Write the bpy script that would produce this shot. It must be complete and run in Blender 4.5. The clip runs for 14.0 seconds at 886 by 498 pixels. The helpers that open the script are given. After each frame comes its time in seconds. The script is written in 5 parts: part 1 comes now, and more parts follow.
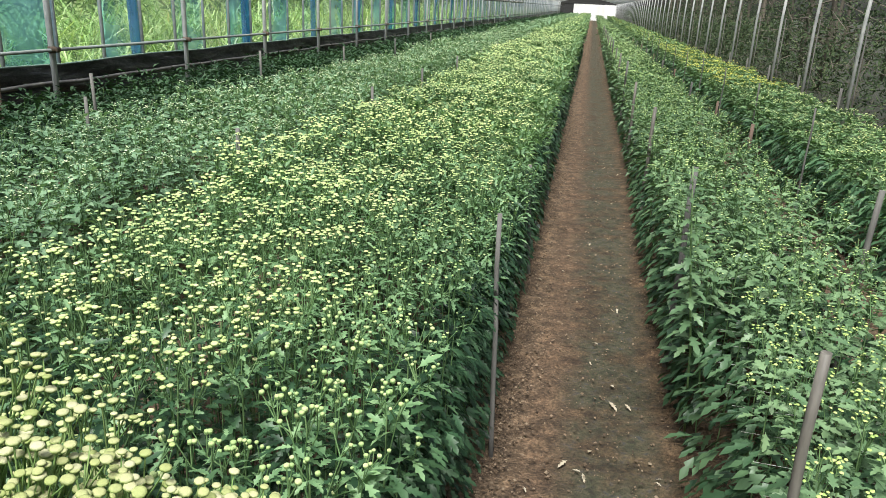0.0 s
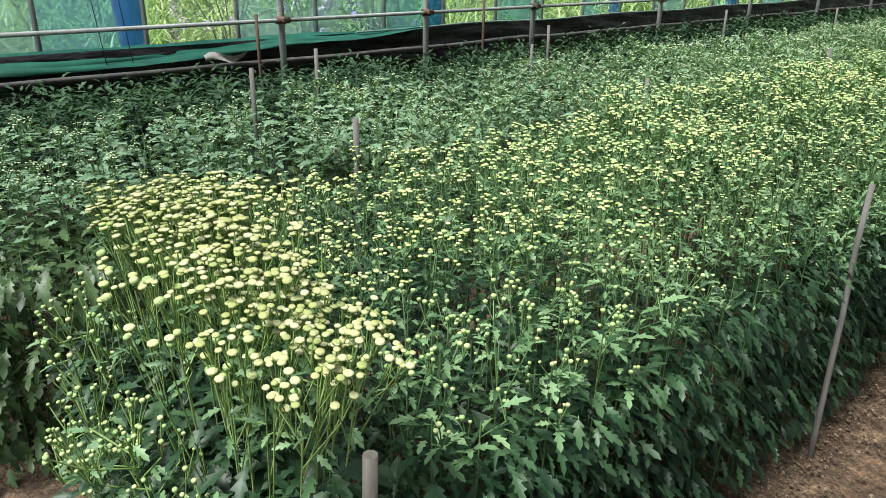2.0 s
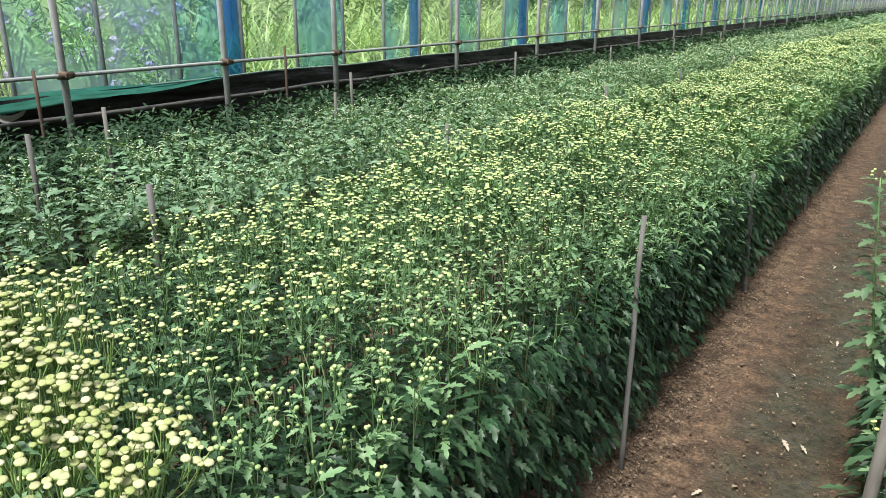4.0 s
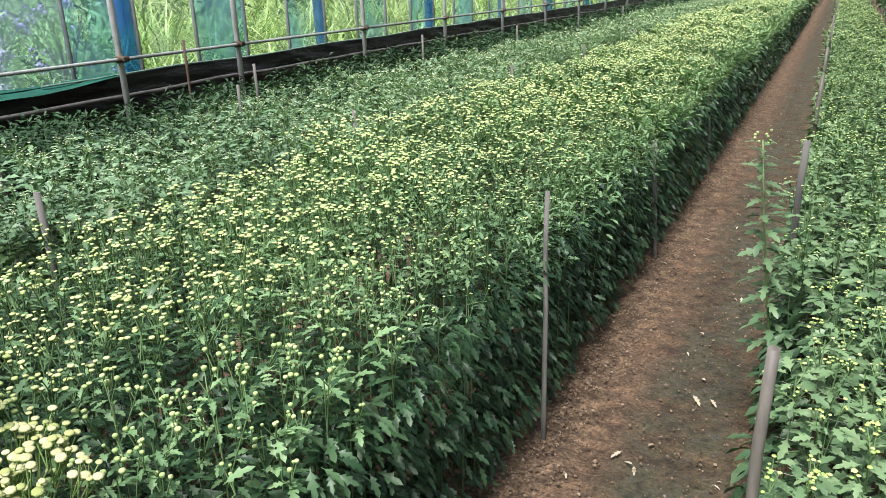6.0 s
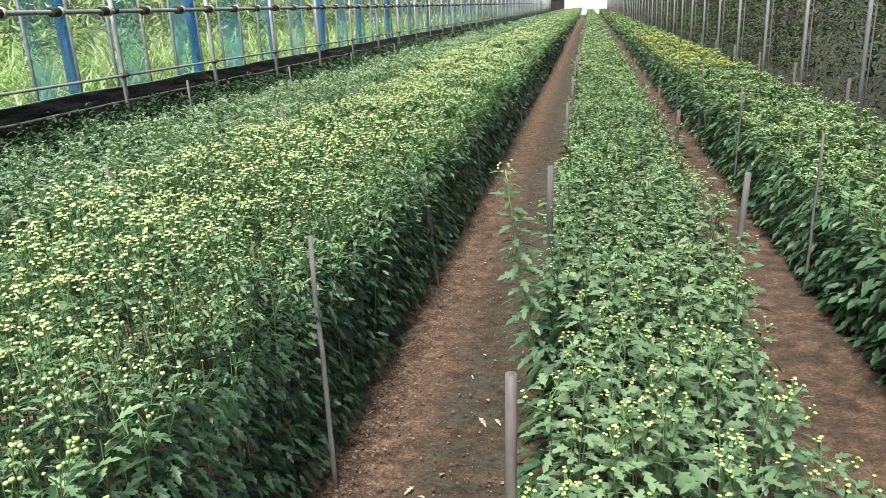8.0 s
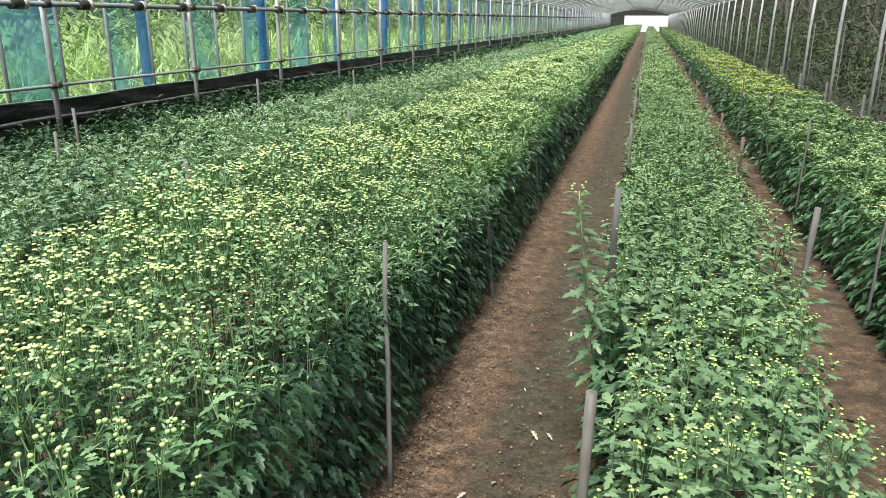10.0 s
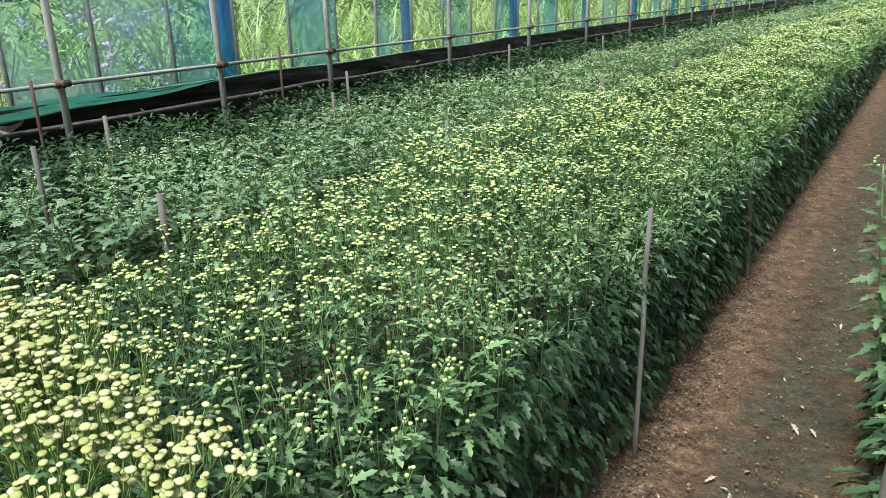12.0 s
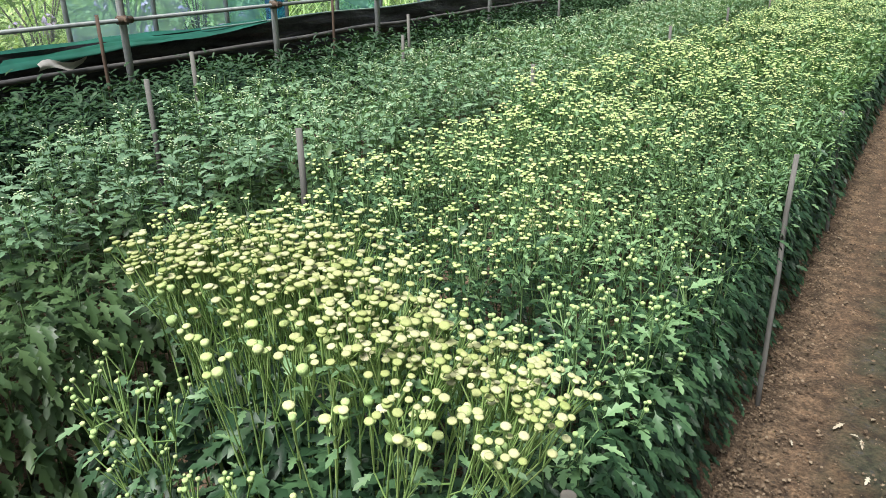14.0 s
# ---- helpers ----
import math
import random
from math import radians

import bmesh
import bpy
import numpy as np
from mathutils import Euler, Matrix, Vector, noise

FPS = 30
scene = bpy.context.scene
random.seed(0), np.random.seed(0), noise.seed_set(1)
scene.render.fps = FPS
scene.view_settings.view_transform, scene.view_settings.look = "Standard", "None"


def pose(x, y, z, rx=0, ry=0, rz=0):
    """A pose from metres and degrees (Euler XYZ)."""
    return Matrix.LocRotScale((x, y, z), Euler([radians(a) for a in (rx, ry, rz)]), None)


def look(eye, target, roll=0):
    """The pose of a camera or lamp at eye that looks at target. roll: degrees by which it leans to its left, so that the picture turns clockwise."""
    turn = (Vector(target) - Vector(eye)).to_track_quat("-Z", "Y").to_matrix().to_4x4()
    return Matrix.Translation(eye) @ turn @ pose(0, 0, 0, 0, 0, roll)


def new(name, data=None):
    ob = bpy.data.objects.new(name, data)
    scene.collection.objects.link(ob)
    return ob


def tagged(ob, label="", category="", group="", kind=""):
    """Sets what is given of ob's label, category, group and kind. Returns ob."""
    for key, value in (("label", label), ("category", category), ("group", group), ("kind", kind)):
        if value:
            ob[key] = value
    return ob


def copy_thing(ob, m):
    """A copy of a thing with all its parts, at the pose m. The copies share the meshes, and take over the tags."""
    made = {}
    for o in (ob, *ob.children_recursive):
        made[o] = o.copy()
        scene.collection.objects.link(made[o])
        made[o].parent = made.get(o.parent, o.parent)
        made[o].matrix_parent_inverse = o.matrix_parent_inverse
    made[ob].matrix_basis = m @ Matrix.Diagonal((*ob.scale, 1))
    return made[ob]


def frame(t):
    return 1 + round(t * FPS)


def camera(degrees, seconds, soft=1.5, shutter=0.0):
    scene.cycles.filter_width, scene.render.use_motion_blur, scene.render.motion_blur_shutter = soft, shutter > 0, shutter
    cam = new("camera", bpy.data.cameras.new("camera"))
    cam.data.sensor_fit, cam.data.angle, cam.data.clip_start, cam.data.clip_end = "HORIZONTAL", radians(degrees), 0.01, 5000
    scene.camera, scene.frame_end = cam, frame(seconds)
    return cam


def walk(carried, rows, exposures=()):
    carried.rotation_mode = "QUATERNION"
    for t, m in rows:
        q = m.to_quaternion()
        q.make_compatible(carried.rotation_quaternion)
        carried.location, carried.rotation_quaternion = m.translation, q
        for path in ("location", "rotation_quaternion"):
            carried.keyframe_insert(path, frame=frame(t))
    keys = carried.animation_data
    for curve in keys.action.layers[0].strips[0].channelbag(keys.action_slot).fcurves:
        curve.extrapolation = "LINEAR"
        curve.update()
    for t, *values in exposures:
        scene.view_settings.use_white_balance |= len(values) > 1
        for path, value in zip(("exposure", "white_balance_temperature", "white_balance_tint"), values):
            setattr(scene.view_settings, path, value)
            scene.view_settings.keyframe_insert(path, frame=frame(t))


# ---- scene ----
cam = camera(62.1, 14.0, soft=0.5)
PATH = [
    (0, (0.302, 0.2, 1.716), (-0.033, 2.066, 1.079), 2.6),
    (0.5, (0.572, 0.263, 1.704), (-0.024, 2.054, 1.04), 3.8),
    (1, (0.75, 0.397, 1.676), (-0.202, 2.003, 0.959), 2.1),
    (1.5, (0.85, 0.332, 1.656), (-0.379, 1.731, 0.926), 1.0),
    (2, (0.792, 0.314, 1.644), (-0.584, 1.56, 0.898), 0.7),
    (2.5, (0.732, 0.33, 1.621), (-0.678, 1.532, 0.868), 0.8),
    (3, (0.72, 0.319, 1.623), (-0.664, 1.563, 0.891), 0.9),
    (3.5, (0.756, 0.323, 1.664), (-0.491, 1.726, 0.975), 0.8),
    (4, (0.828, 0.356, 1.707), (-0.219, 1.932, 1.058), 0.4),
    (4.2, (0.864, 0.382, 1.702), (-0.104, 2.013, 1.069), -0.1),
    (6.3, (0.894, 0.389, 1.708), (0.065, 2.072, 1.015), -2.4),
    (6.5, (0.912, 0.41, 1.707), (0.157, 2.132, 1.024), -2.4),
    (7, (0.968, 0.44, 1.72), (0.387, 2.238, 1.066), -2.8),
    (7.5, (0.998, 0.47, 1.717), (0.562, 2.316, 1.084), -3.1),
    (7.7, (1.0, 0.47, 1.718), (0.611, 2.329, 1.092), -3.1),
    (9.8, (0.932, 0.376, 1.775), (0.499, 2.234, 1.176), -0.3),
    (10, (0.913, 0.375, 1.767), (0.422, 2.219, 1.169), 0.2),
    (10.2, (0.922, 0.403, 1.75), (0.35, 2.221, 1.145), -0.0),
    (10.5, (0.856, 0.359, 1.747), (0.178, 2.139, 1.138), 0.5),
    (11, (0.792, 0.315, 1.741), (-0.087, 1.998, 1.114), -0.3),
    (11.5, (0.764, 0.284, 1.76), (-0.232, 1.888, 1.099), -1.6),
    (12, (0.795, 0.313, 1.738), (-0.238, 1.89, 1.07), -1.4),
    (12.5, (0.845, 0.308, 1.747), (-0.211, 1.863, 1.065), -0.2),
    (13, (0.867, 0.202, 1.711), (-0.216, 1.727, 1.002), 0.5),
    (13.5, (0.654, 0.074, 1.731), (-0.417, 1.587, 0.983), 0.4),
    (14, (0.353, 0.047, 1.685), (-0.645, 1.594, 0.904), -0.1),
]
walk(cam, [(t, look(eye, target, roll)) for t, eye, target, roll in PATH], [(0, 0.96, 6500, 8), (1.5, 0.96, 6500, 8), (3, 1.04, 6500, 9), (4, 1.05, 6500, 10), (6.3, 1.13, 6500, 14), (7.7, 1.12, 6500, 14), (10.0, 1.1, 6500, 9), (11.0, 1.05, 6500, 8), (11.5, 0.96, 6500, 8), (14, 1.02, 6500, 9)])
# ---------------------------------------------------------------- world and light
world = bpy.data.worlds.new("sky")
scene.world = world
world.use_nodes = True
wn = world.node_tree.nodes
sky = wn.new("ShaderNodeTexSky")
sky.sky_type, sky.sun_disc = "NISHITA", False
sky.sun_elevation, sky.sun_rotation = radians(62), radians(-175)
sky.air_density, sky.dust_density, sky.ozone_density = 1.0, 4.0, 1.0
wn["Background"].inputs["Strength"].default_value = 0.06
world.node_tree.links.new(sky.outputs["Color"], wn["Background"].inputs["Color"])
sun = new("sun", bpy.data.lights.new("sun", "SUN"))
sun.data.energy, sun.data.angle, sun.data.color = 5.0, radians(26), (1.0, 0.97, 0.97)
sun.matrix_world = look((-1.7, -20.0, 38), (0, 0, 0))


# ---------------------------------------------------------------- materials
def mat(name):
    m = bpy.data.materials.new(name)
    m.use_nodes = True
    n = m.node_tree.nodes
    return m, n, m.node_tree.links, n["Principled BSDF"]


def ramp(n, stops):
    r = n.new("ShaderNodeValToRGB")
    e = r.color_ramp.elements
    while len(e) < len(stops):
        e.new(0.5)
    for s, (p, c) in zip(e, stops):
        s.position, s.color = p, (*c, 1)
    return r


def noise_tex(n, l, scale, detail=4, coord="Object"):
    tc = n.new("ShaderNodeTexCoord")
    t = n.new("ShaderNodeTexNoise")
    t.inputs["Scale"].default_value, t.inputs["Detail"].default_value = scale, detail
    l.new(tc.outputs[coord], t.inputs["Vector"])
    return t


def mixed(n, l, kind, fac, a, b):
    m = n.new("ShaderNodeMix")
    m.data_type, m.blend_type = "RGBA", kind
    for socket, v in ((m.inputs[0], fac), (m.inputs[6], a), (m.inputs[7], b)):
        if isinstance(v, (int, float)):
            socket.default_value = v
        elif isinstance(v, tuple):
            socket.default_value = (*v, 1)
        else:
            l.new(v, socket)
    return m.outputs[2]


def bumped(n, l, b, height, strength, distance):
    bp = n.new("ShaderNodeBump")
    bp.inputs["Strength"].default_value, bp.inputs["Distance"].default_value = strength, distance
    l.new(height, bp.inputs["Height"])
    l.new(bp.outputs["Normal"], b.inputs["Normal"])


def leafy(name, stops, rough=0.43, through_light=0.12):
    """Foliage: colour differs from leaf to leaf and in drifts over the bed."""
    m, n, l, b = mat(name)
    geo = n.new("ShaderNodeNewGeometry")
    r = ramp(n, stops)
    info = n.new("ShaderNodeObjectInfo")
    total = n.new("ShaderNodeMath")
    l.new(geo.outputs["Random Per Island"], total.inputs[0])
    l.new(info.outputs["Random"], total.inputs[1])
    turn = n.new("ShaderNodeMath")
    turn.operation = "FRACT"
    l.new(total.outputs[0], turn.inputs[0])
    l.new(turn.outputs[0], r.inputs[0])
    big = n.new("ShaderNodeTexNoise")
    big.inputs["Scale"].default_value = 0.9
    l.new(geo.outputs["Position"], big.inputs["Vector"])
    drift = ramp(n, [(0.3, (0.78, 0.8, 0.78)), (0.7, (1.15, 1.12, 1.05))])
    l.new(big.outputs["Fac"], drift.inputs[0])
    col = mixed(n, l, "MULTIPLY", 1.0, r.outputs[0], drift.outputs[0])
    l.new(col, b.inputs["Base Color"])
    b.inputs["Roughness"].default_value = rough
    b.inputs["Specular IOR Level"].default_value = 0.36
    tr = n.new("ShaderNodeBsdfTranslucent")
    l.new(mixed(n, l, "MULTIPLY", 1.0, col, (1.2, 1.25, 0.6)), tr.inputs["Color"])
    ms = n.new("ShaderNodeMixShader")
    ms.inputs[0].default_value = through_light
    l.new(b.outputs[0], ms.inputs[1])
    l.new(tr.outputs[0], ms.inputs[2])
    l.new(ms.outputs[0], n["Material Output"].inputs["Surface"])
    return m


def plain(name, stops, scale=30, rough=0.6, metal=0.0, bump=0.2, dist=0.002, stretch=(1, 1, 1)):
    """A surface whose colour wanders between the stops, with fine relief of the same grain."""
    m, n, l, b = mat(name)
    tc = n.new("ShaderNodeTexCoord")
    mp = n.new("ShaderNodeMapping")
    mp.inputs["Scale"].default_value = stretch
    l.new(tc.outputs["Object"], mp.inputs["Vector"])
    t = n.new("ShaderNodeTexNoise")
    t.inputs["Scale"].default_value, t.inputs["Detail"].default_value = scale, 6
    l.new(mp.outputs[0], t.inputs["Vector"])
    r = ramp(n, stops)
    l.new(t.outputs["Fac"], r.inputs[0])
    info = n.new("ShaderNodeObjectInfo")
    tone = ramp(n, [(0, (0.8, 0.8, 0.8)), (1, (1.12, 1.1, 1.08))])
    l.new(info.outputs["Random"], tone.inputs[0])
    l.new(mixed(n, l, "MULTIPLY", 1.0, r.outputs[0], tone.outputs[0]), b.inputs["Base Color"])
    b.inputs["Roughness"].default_value, b.inputs["Metallic"].default_value = rough, metal
    bumped(n, l, b, t.outputs["Fac"], bump, dist)
    return m


def film(name, tint, clear, milky, rough=0.15, cover=0.0):
    """Greenhouse film: mostly see-through, a little milky and glossy."""
    m, n, l, b = mat(name)
    tp = n.new("ShaderNodeBsdfTransparent")
    geo = n.new("ShaderNodeNewGeometry")
    mp = n.new("ShaderNodeMapping")
    mp.inputs["Scale"].default_value = (1, 1.6, 0.45)
    l.new(geo.outputs["Position"], mp.inputs["Vector"])
    cloud = n.new("ShaderNodeTexNoise")
    cloud.inputs["Scale"].default_value, cloud.inputs["Detail"].default_value = 1.1, 3
    l.new(mp.outputs[0], cloud.inputs["Vector"])
    stain = ramp(n, [(0.42 - cover, (0.96, 0.98, 0.97)), (0.6 - cover, tint)])
    l.new(cloud.outputs["Fac"], stain.inputs[0])
    l.new(stain.outputs[0], tp.inputs["Color"])
    tl = n.new("ShaderNodeBsdfTranslucent")
    tl.inputs["Color"].default_value = (*milky, 1)
    gl = n.new("ShaderNodeBsdfGlossy")
    gl.inputs["Roughness"].default_value = rough
    df = n.new("ShaderNodeBsdfDiffuse")
    df.inputs["Color"].default_value = (*milky, 1)
    t = noise_tex(n, l, 1.3, 3)
    haze = ramp(n, [(0.36, ((1 - clear) * 0.45,) * 3), (0.64, ((1 - clear) * 1.5,) * 3)])
    l.new(t.outputs["Fac"], haze.inputs[0])
    half = n.new("ShaderNodeMixShader")
    half.inputs[0].default_value = 0.4
    l.new(tl.outputs[0], half.inputs[1])
    l.new(df.outputs[0], half.inputs[2])
    body = n.new("ShaderNodeMixShader")
    l.new(haze.outputs[0], body.inputs[0])
    l.new(tp.outputs[0], body.inputs[1])
    l.new(half.outputs[0], body.inputs[2])
    fr = n.new("ShaderNodeFresnel")
    fr.inputs["IOR"].default_value = 1.25
    out = n.new("ShaderNodeMixShader")
    l.new(fr.outputs[0], out.inputs[0])
    l.new(body.outputs[0], out.inputs[1])
    l.new(gl.outputs[0], out.inputs[2])
    l.new(out.outputs[0], n["Material Output"].inputs["Surface"])
    return m


# leaf pairs: young tops paler; old leaves darkened further for shade inside the beds
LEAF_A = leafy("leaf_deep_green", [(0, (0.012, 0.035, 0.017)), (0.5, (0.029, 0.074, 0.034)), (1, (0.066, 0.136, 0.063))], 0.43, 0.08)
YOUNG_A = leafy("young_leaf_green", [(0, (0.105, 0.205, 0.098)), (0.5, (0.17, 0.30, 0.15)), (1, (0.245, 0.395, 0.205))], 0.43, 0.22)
LEAF_B = leafy("leaf_grey_green", [(0, (0.032, 0.068, 0.026)), (0.5, (0.062, 0.118, 0.046)), (1, (0.10, 0.17, 0.07))])
YOUNG_B = leafy("young_leaf_grey_green", [(0, (0.12, 0.22, 0.125)), (0.5, (0.185, 0.315, 0.19)), (1, (0.26, 0.40, 0.255))], 0.43, 0.22)
LEAF_C = leafy("leaf_dark_green", [(0, (0.012, 0.036, 0.018)), (0.6, (0.022, 0.062, 0.027)), (1, (0.038, 0.092, 0.038))], 0.6)
YOUNG_C = leafy("young_leaf_dark_green", [(0, (0.02, 0.055, 0.024)), (0.6, (0.034, 0.084, 0.036)), (1, (0.055, 0.118, 0.052))], 0.6)
LEAF_R = leafy("leaf_light_green", [(0, (0.028, 0.068, 0.034)), (0.5, (0.058, 0.12, 0.058)), (1, (0.105, 0.185, 0.092))])
YOUNG_R = leafy("young_leaf_light_green", [(0, (0.085, 0.16, 0.08)), (0.5, (0.135, 0.23, 0.115)), (1, (0.19, 0.295, 0.155))])
LEAF_Q = leafy("leaf_bottle_green", [(0, (0.042, 0.1, 0.05)), (0.6, (0.075, 0.165, 0.08)), (1, (0.125, 0.225, 0.115))])
YOUNG_Q = leafy("young_leaf_bottle_green", [(0, (0.09, 0.175, 0.082)), (0.6, (0.145, 0.255, 0.115)), (1, (0.2, 0.32, 0.145))])
STEM = leafy("stem_green", [(0, (0.15, 0.28, 0.11)), (0.5, (0.2, 0.34, 0.14)), (1, (0.28, 0.42, 0.18))], 0.5, 0.12)
STEM_BED = leafy("stem_leaf_green", [(0, (0.09, 0.18, 0.07)), (0.5, (0.14, 0.25, 0.105)), (1, (0.21, 0.33, 0.15))], 0.5, 0.12)
BUD_LIME = leafy("bud_lime", [(0, (0.28, 0.43, 0.12)), (0.5, (0.42, 0.54, 0.18)), (1, (0.56, 0.62, 0.26))], 0.6, 0.1)
STEM_BLOOM = leafy("stem_yellow_green", [(0, (0.22, 0.37, 0.12)), (0.5, (0.30, 0.46, 0.16)), (1, (0.40, 0.55, 0.21))], 0.5, 0.15)
BUD_YELLOW = leafy("bud_yellow", [(0, (0.37, 0.50, 0.21)), (0.5, (0.49, 0.61, 0.26)), (0.95, (0.60, 0.67, 0.33)), (1, (0.60, 0.52, 0.28))], 0.7, 0.12)
BUD_GREEN = leafy("bud_green", [(0, (0.24, 0.40, 0.14)), (0.5, (0.38, 0.52, 0.2)), (1, (0.56, 0.64, 0.3))], 0.6, 0.1)
BUD_WHITE = leafy("bud_pale", [(0, (0.34, 0.48, 0.24)), (0.6, (0.54, 0.64, 0.4)), (1, (0.68, 0.73, 0.54))], 0.6, 0.1)
BUD_GOLD = leafy("bud_gold", [(0, (0.3, 0.42, 0.1)), (0.6, (0.5, 0.52, 0.12)), (1, (0.62, 0.5, 0.08))], 0.6, 0.1)
PETAL = leafy("petal_cream", [(0, (0.74, 0.69, 0.46)), (1, (0.80, 0.76, 0.6))], 0.6, 0.3)
PETAL_PURPLE = leafy("petal_purple", [(0, (0.30, 0.24, 0.46)), (0.6, (0.45, 0.38, 0.60)), (1, (0.62, 0.46, 0.58))], 0.6, 0.25)
GRASS = leafy("reed_grass", [(0, (0.09, 0.18, 0.045)), (0.35, (0.20, 0.34, 0.10)), (0.7, (0.34, 0.48, 0.18)), (0.95, (0.48, 0.60, 0.30)), (1, (0.58, 0.58, 0.38))], 0.5, 0.28)
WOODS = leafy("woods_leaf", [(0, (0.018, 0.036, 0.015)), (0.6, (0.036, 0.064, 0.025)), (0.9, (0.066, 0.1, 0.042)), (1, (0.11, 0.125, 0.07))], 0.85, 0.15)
BARK = leafy("bark", [(0, (0.05, 0.045, 0.035)), (1, (0.10, 0.09, 0.07))], 0.8, 0.0)
CHIP = leafy("dry_crumbs", [(0, (0.05, 0.036, 0.026)), (0.4, (0.12, 0.085, 0.057)), (0.8, (0.2, 0.145, 0.1)), (1, (0.31, 0.24, 0.17))], 0.85, 0.0)
DRY_LEAF = leafy("dry_leaf", [(0, (0.34, 0.28, 0.20)), (1, (0.56, 0.50, 0.40))], 0.8, 0.1)
STRING = leafy("white_string", [(0, (0.5, 0.5, 0.48)), (1, (0.65, 0.65, 0.63))], 0.6, 0.0)
GALV = plain("galvanised_pipe", [(0.3, (0.19, 0.22, 0.225)), (0.7, (0.30, 0.33, 0.33))], 14, 0.5, 0.1, 0.1)
PIPE_PALE = plain("weathered_pipe", [(0.3, (0.30, 0.32, 0.32)), (0.7, (0.45, 0.46, 0.455))], 10, 0.55, 0.0, 0.15)
RUST = plain("rusty_steel", [(0.3, (0.09, 0.065, 0.05)), (0.7, (0.19, 0.14, 0.105))], 40, 0.8, 0.2, 0.3)
CLAMP = plain("dark_coupling", [(0.3, (0.03, 0.03, 0.028)), (0.7, (0.09, 0.08, 0.07))], 40, 0.5, 0.3, 0.2)
RING = plain("pale_ring", [(0.3, (0.45, 0.43, 0.4)), (0.7, (0.6, 0.58, 0.54))], 20, 0.5, 0.0, 0.1)
STAKE = plain("weathered_wood", [(0.25, (0.07, 0.068, 0.062)), (0.5, (0.14, 0.138, 0.128)), (0.8, (0.235, 0.23, 0.21))], 24, 0.85, 0, 0.5, 0.002, (1, 1, 0.08))
BAMBOO = plain("grey_bamboo", [(0.25, (0.075, 0.07, 0.06)), (0.5, (0.15, 0.14, 0.12)), (0.75, (0.23, 0.215, 0.185))], 34, 0.6, 0, 0.3, 0.001, (1, 1, 0.22))
STAKE_RED = plain("red_brown_wood", [(0.3, (0.085, 0.06, 0.048)), (0.7, (0.17, 0.115, 0.085))], 24, 0.85, 0, 0.4, 0.002, (1, 1, 0.1))
BLACK = plain("black_sheet", [(0.3, (0.006, 0.006, 0.008)), (0.7, (0.016, 0.015, 0.018))], 5, 0.32, 0, 0.9, 0.05, (1, 0.7, 3.0))
HEM = plain("grey_hem", [(0.3, (0.06, 0.058, 0.06)), (0.7, (0.14, 0.135, 0.13))], 9, 0.6, 0, 0.3, 0.01)
CORD = plain("pale_green_cord", [(0.3, (0.12, 0.2, 0.17)), (0.7, (0.28, 0.36, 0.33))], 9, 0.7, 0, 0.2, 0.004)
NET_GREEN = plain("green_netting", [(0.3, (0.006, 0.085, 0.056)), (0.7, (0.012, 0.14, 0.095))], 6, 0.8, 0, 0.5, 0.01)
DARK = plain("dark_opening_sheet", [(0.3, (0.02, 0.02, 0.02)), (0.7, (0.04, 0.04, 0.042))], 4, 0.7)
FILM_CLEAR = film("film_clear", (0.88, 0.97, 0.97), 0.84, (0.80, 0.87, 0.88))
FILM_BLUE = film("film_blue", (0.40, 0.72, 1.0), 0.66, (0.34, 0.62, 1.0), cover=0.05)
FILM_TEAL = film("film_pale_blue", (0.60, 0.82, 1.0), 0.64, (0.55, 0.77, 1.0), cover=0.10)
FILM_ROOF = film("film_roof", (0.95, 0.96, 0.96), 0.70, (0.62, 0.65, 0.67))
WHITE_SHEET = plain("white_sheet", [(0.3, (0.86, 0.87, 0.87)), (0.7, (0.92, 0.92, 0.91))], 3, 0.6, 0, 0.1)
BLUE_CLOTH = film("blue_film_folds", (0.42, 0.70, 0.96), 0.6, (0.22, 0.52, 0.92), cover=0.2)


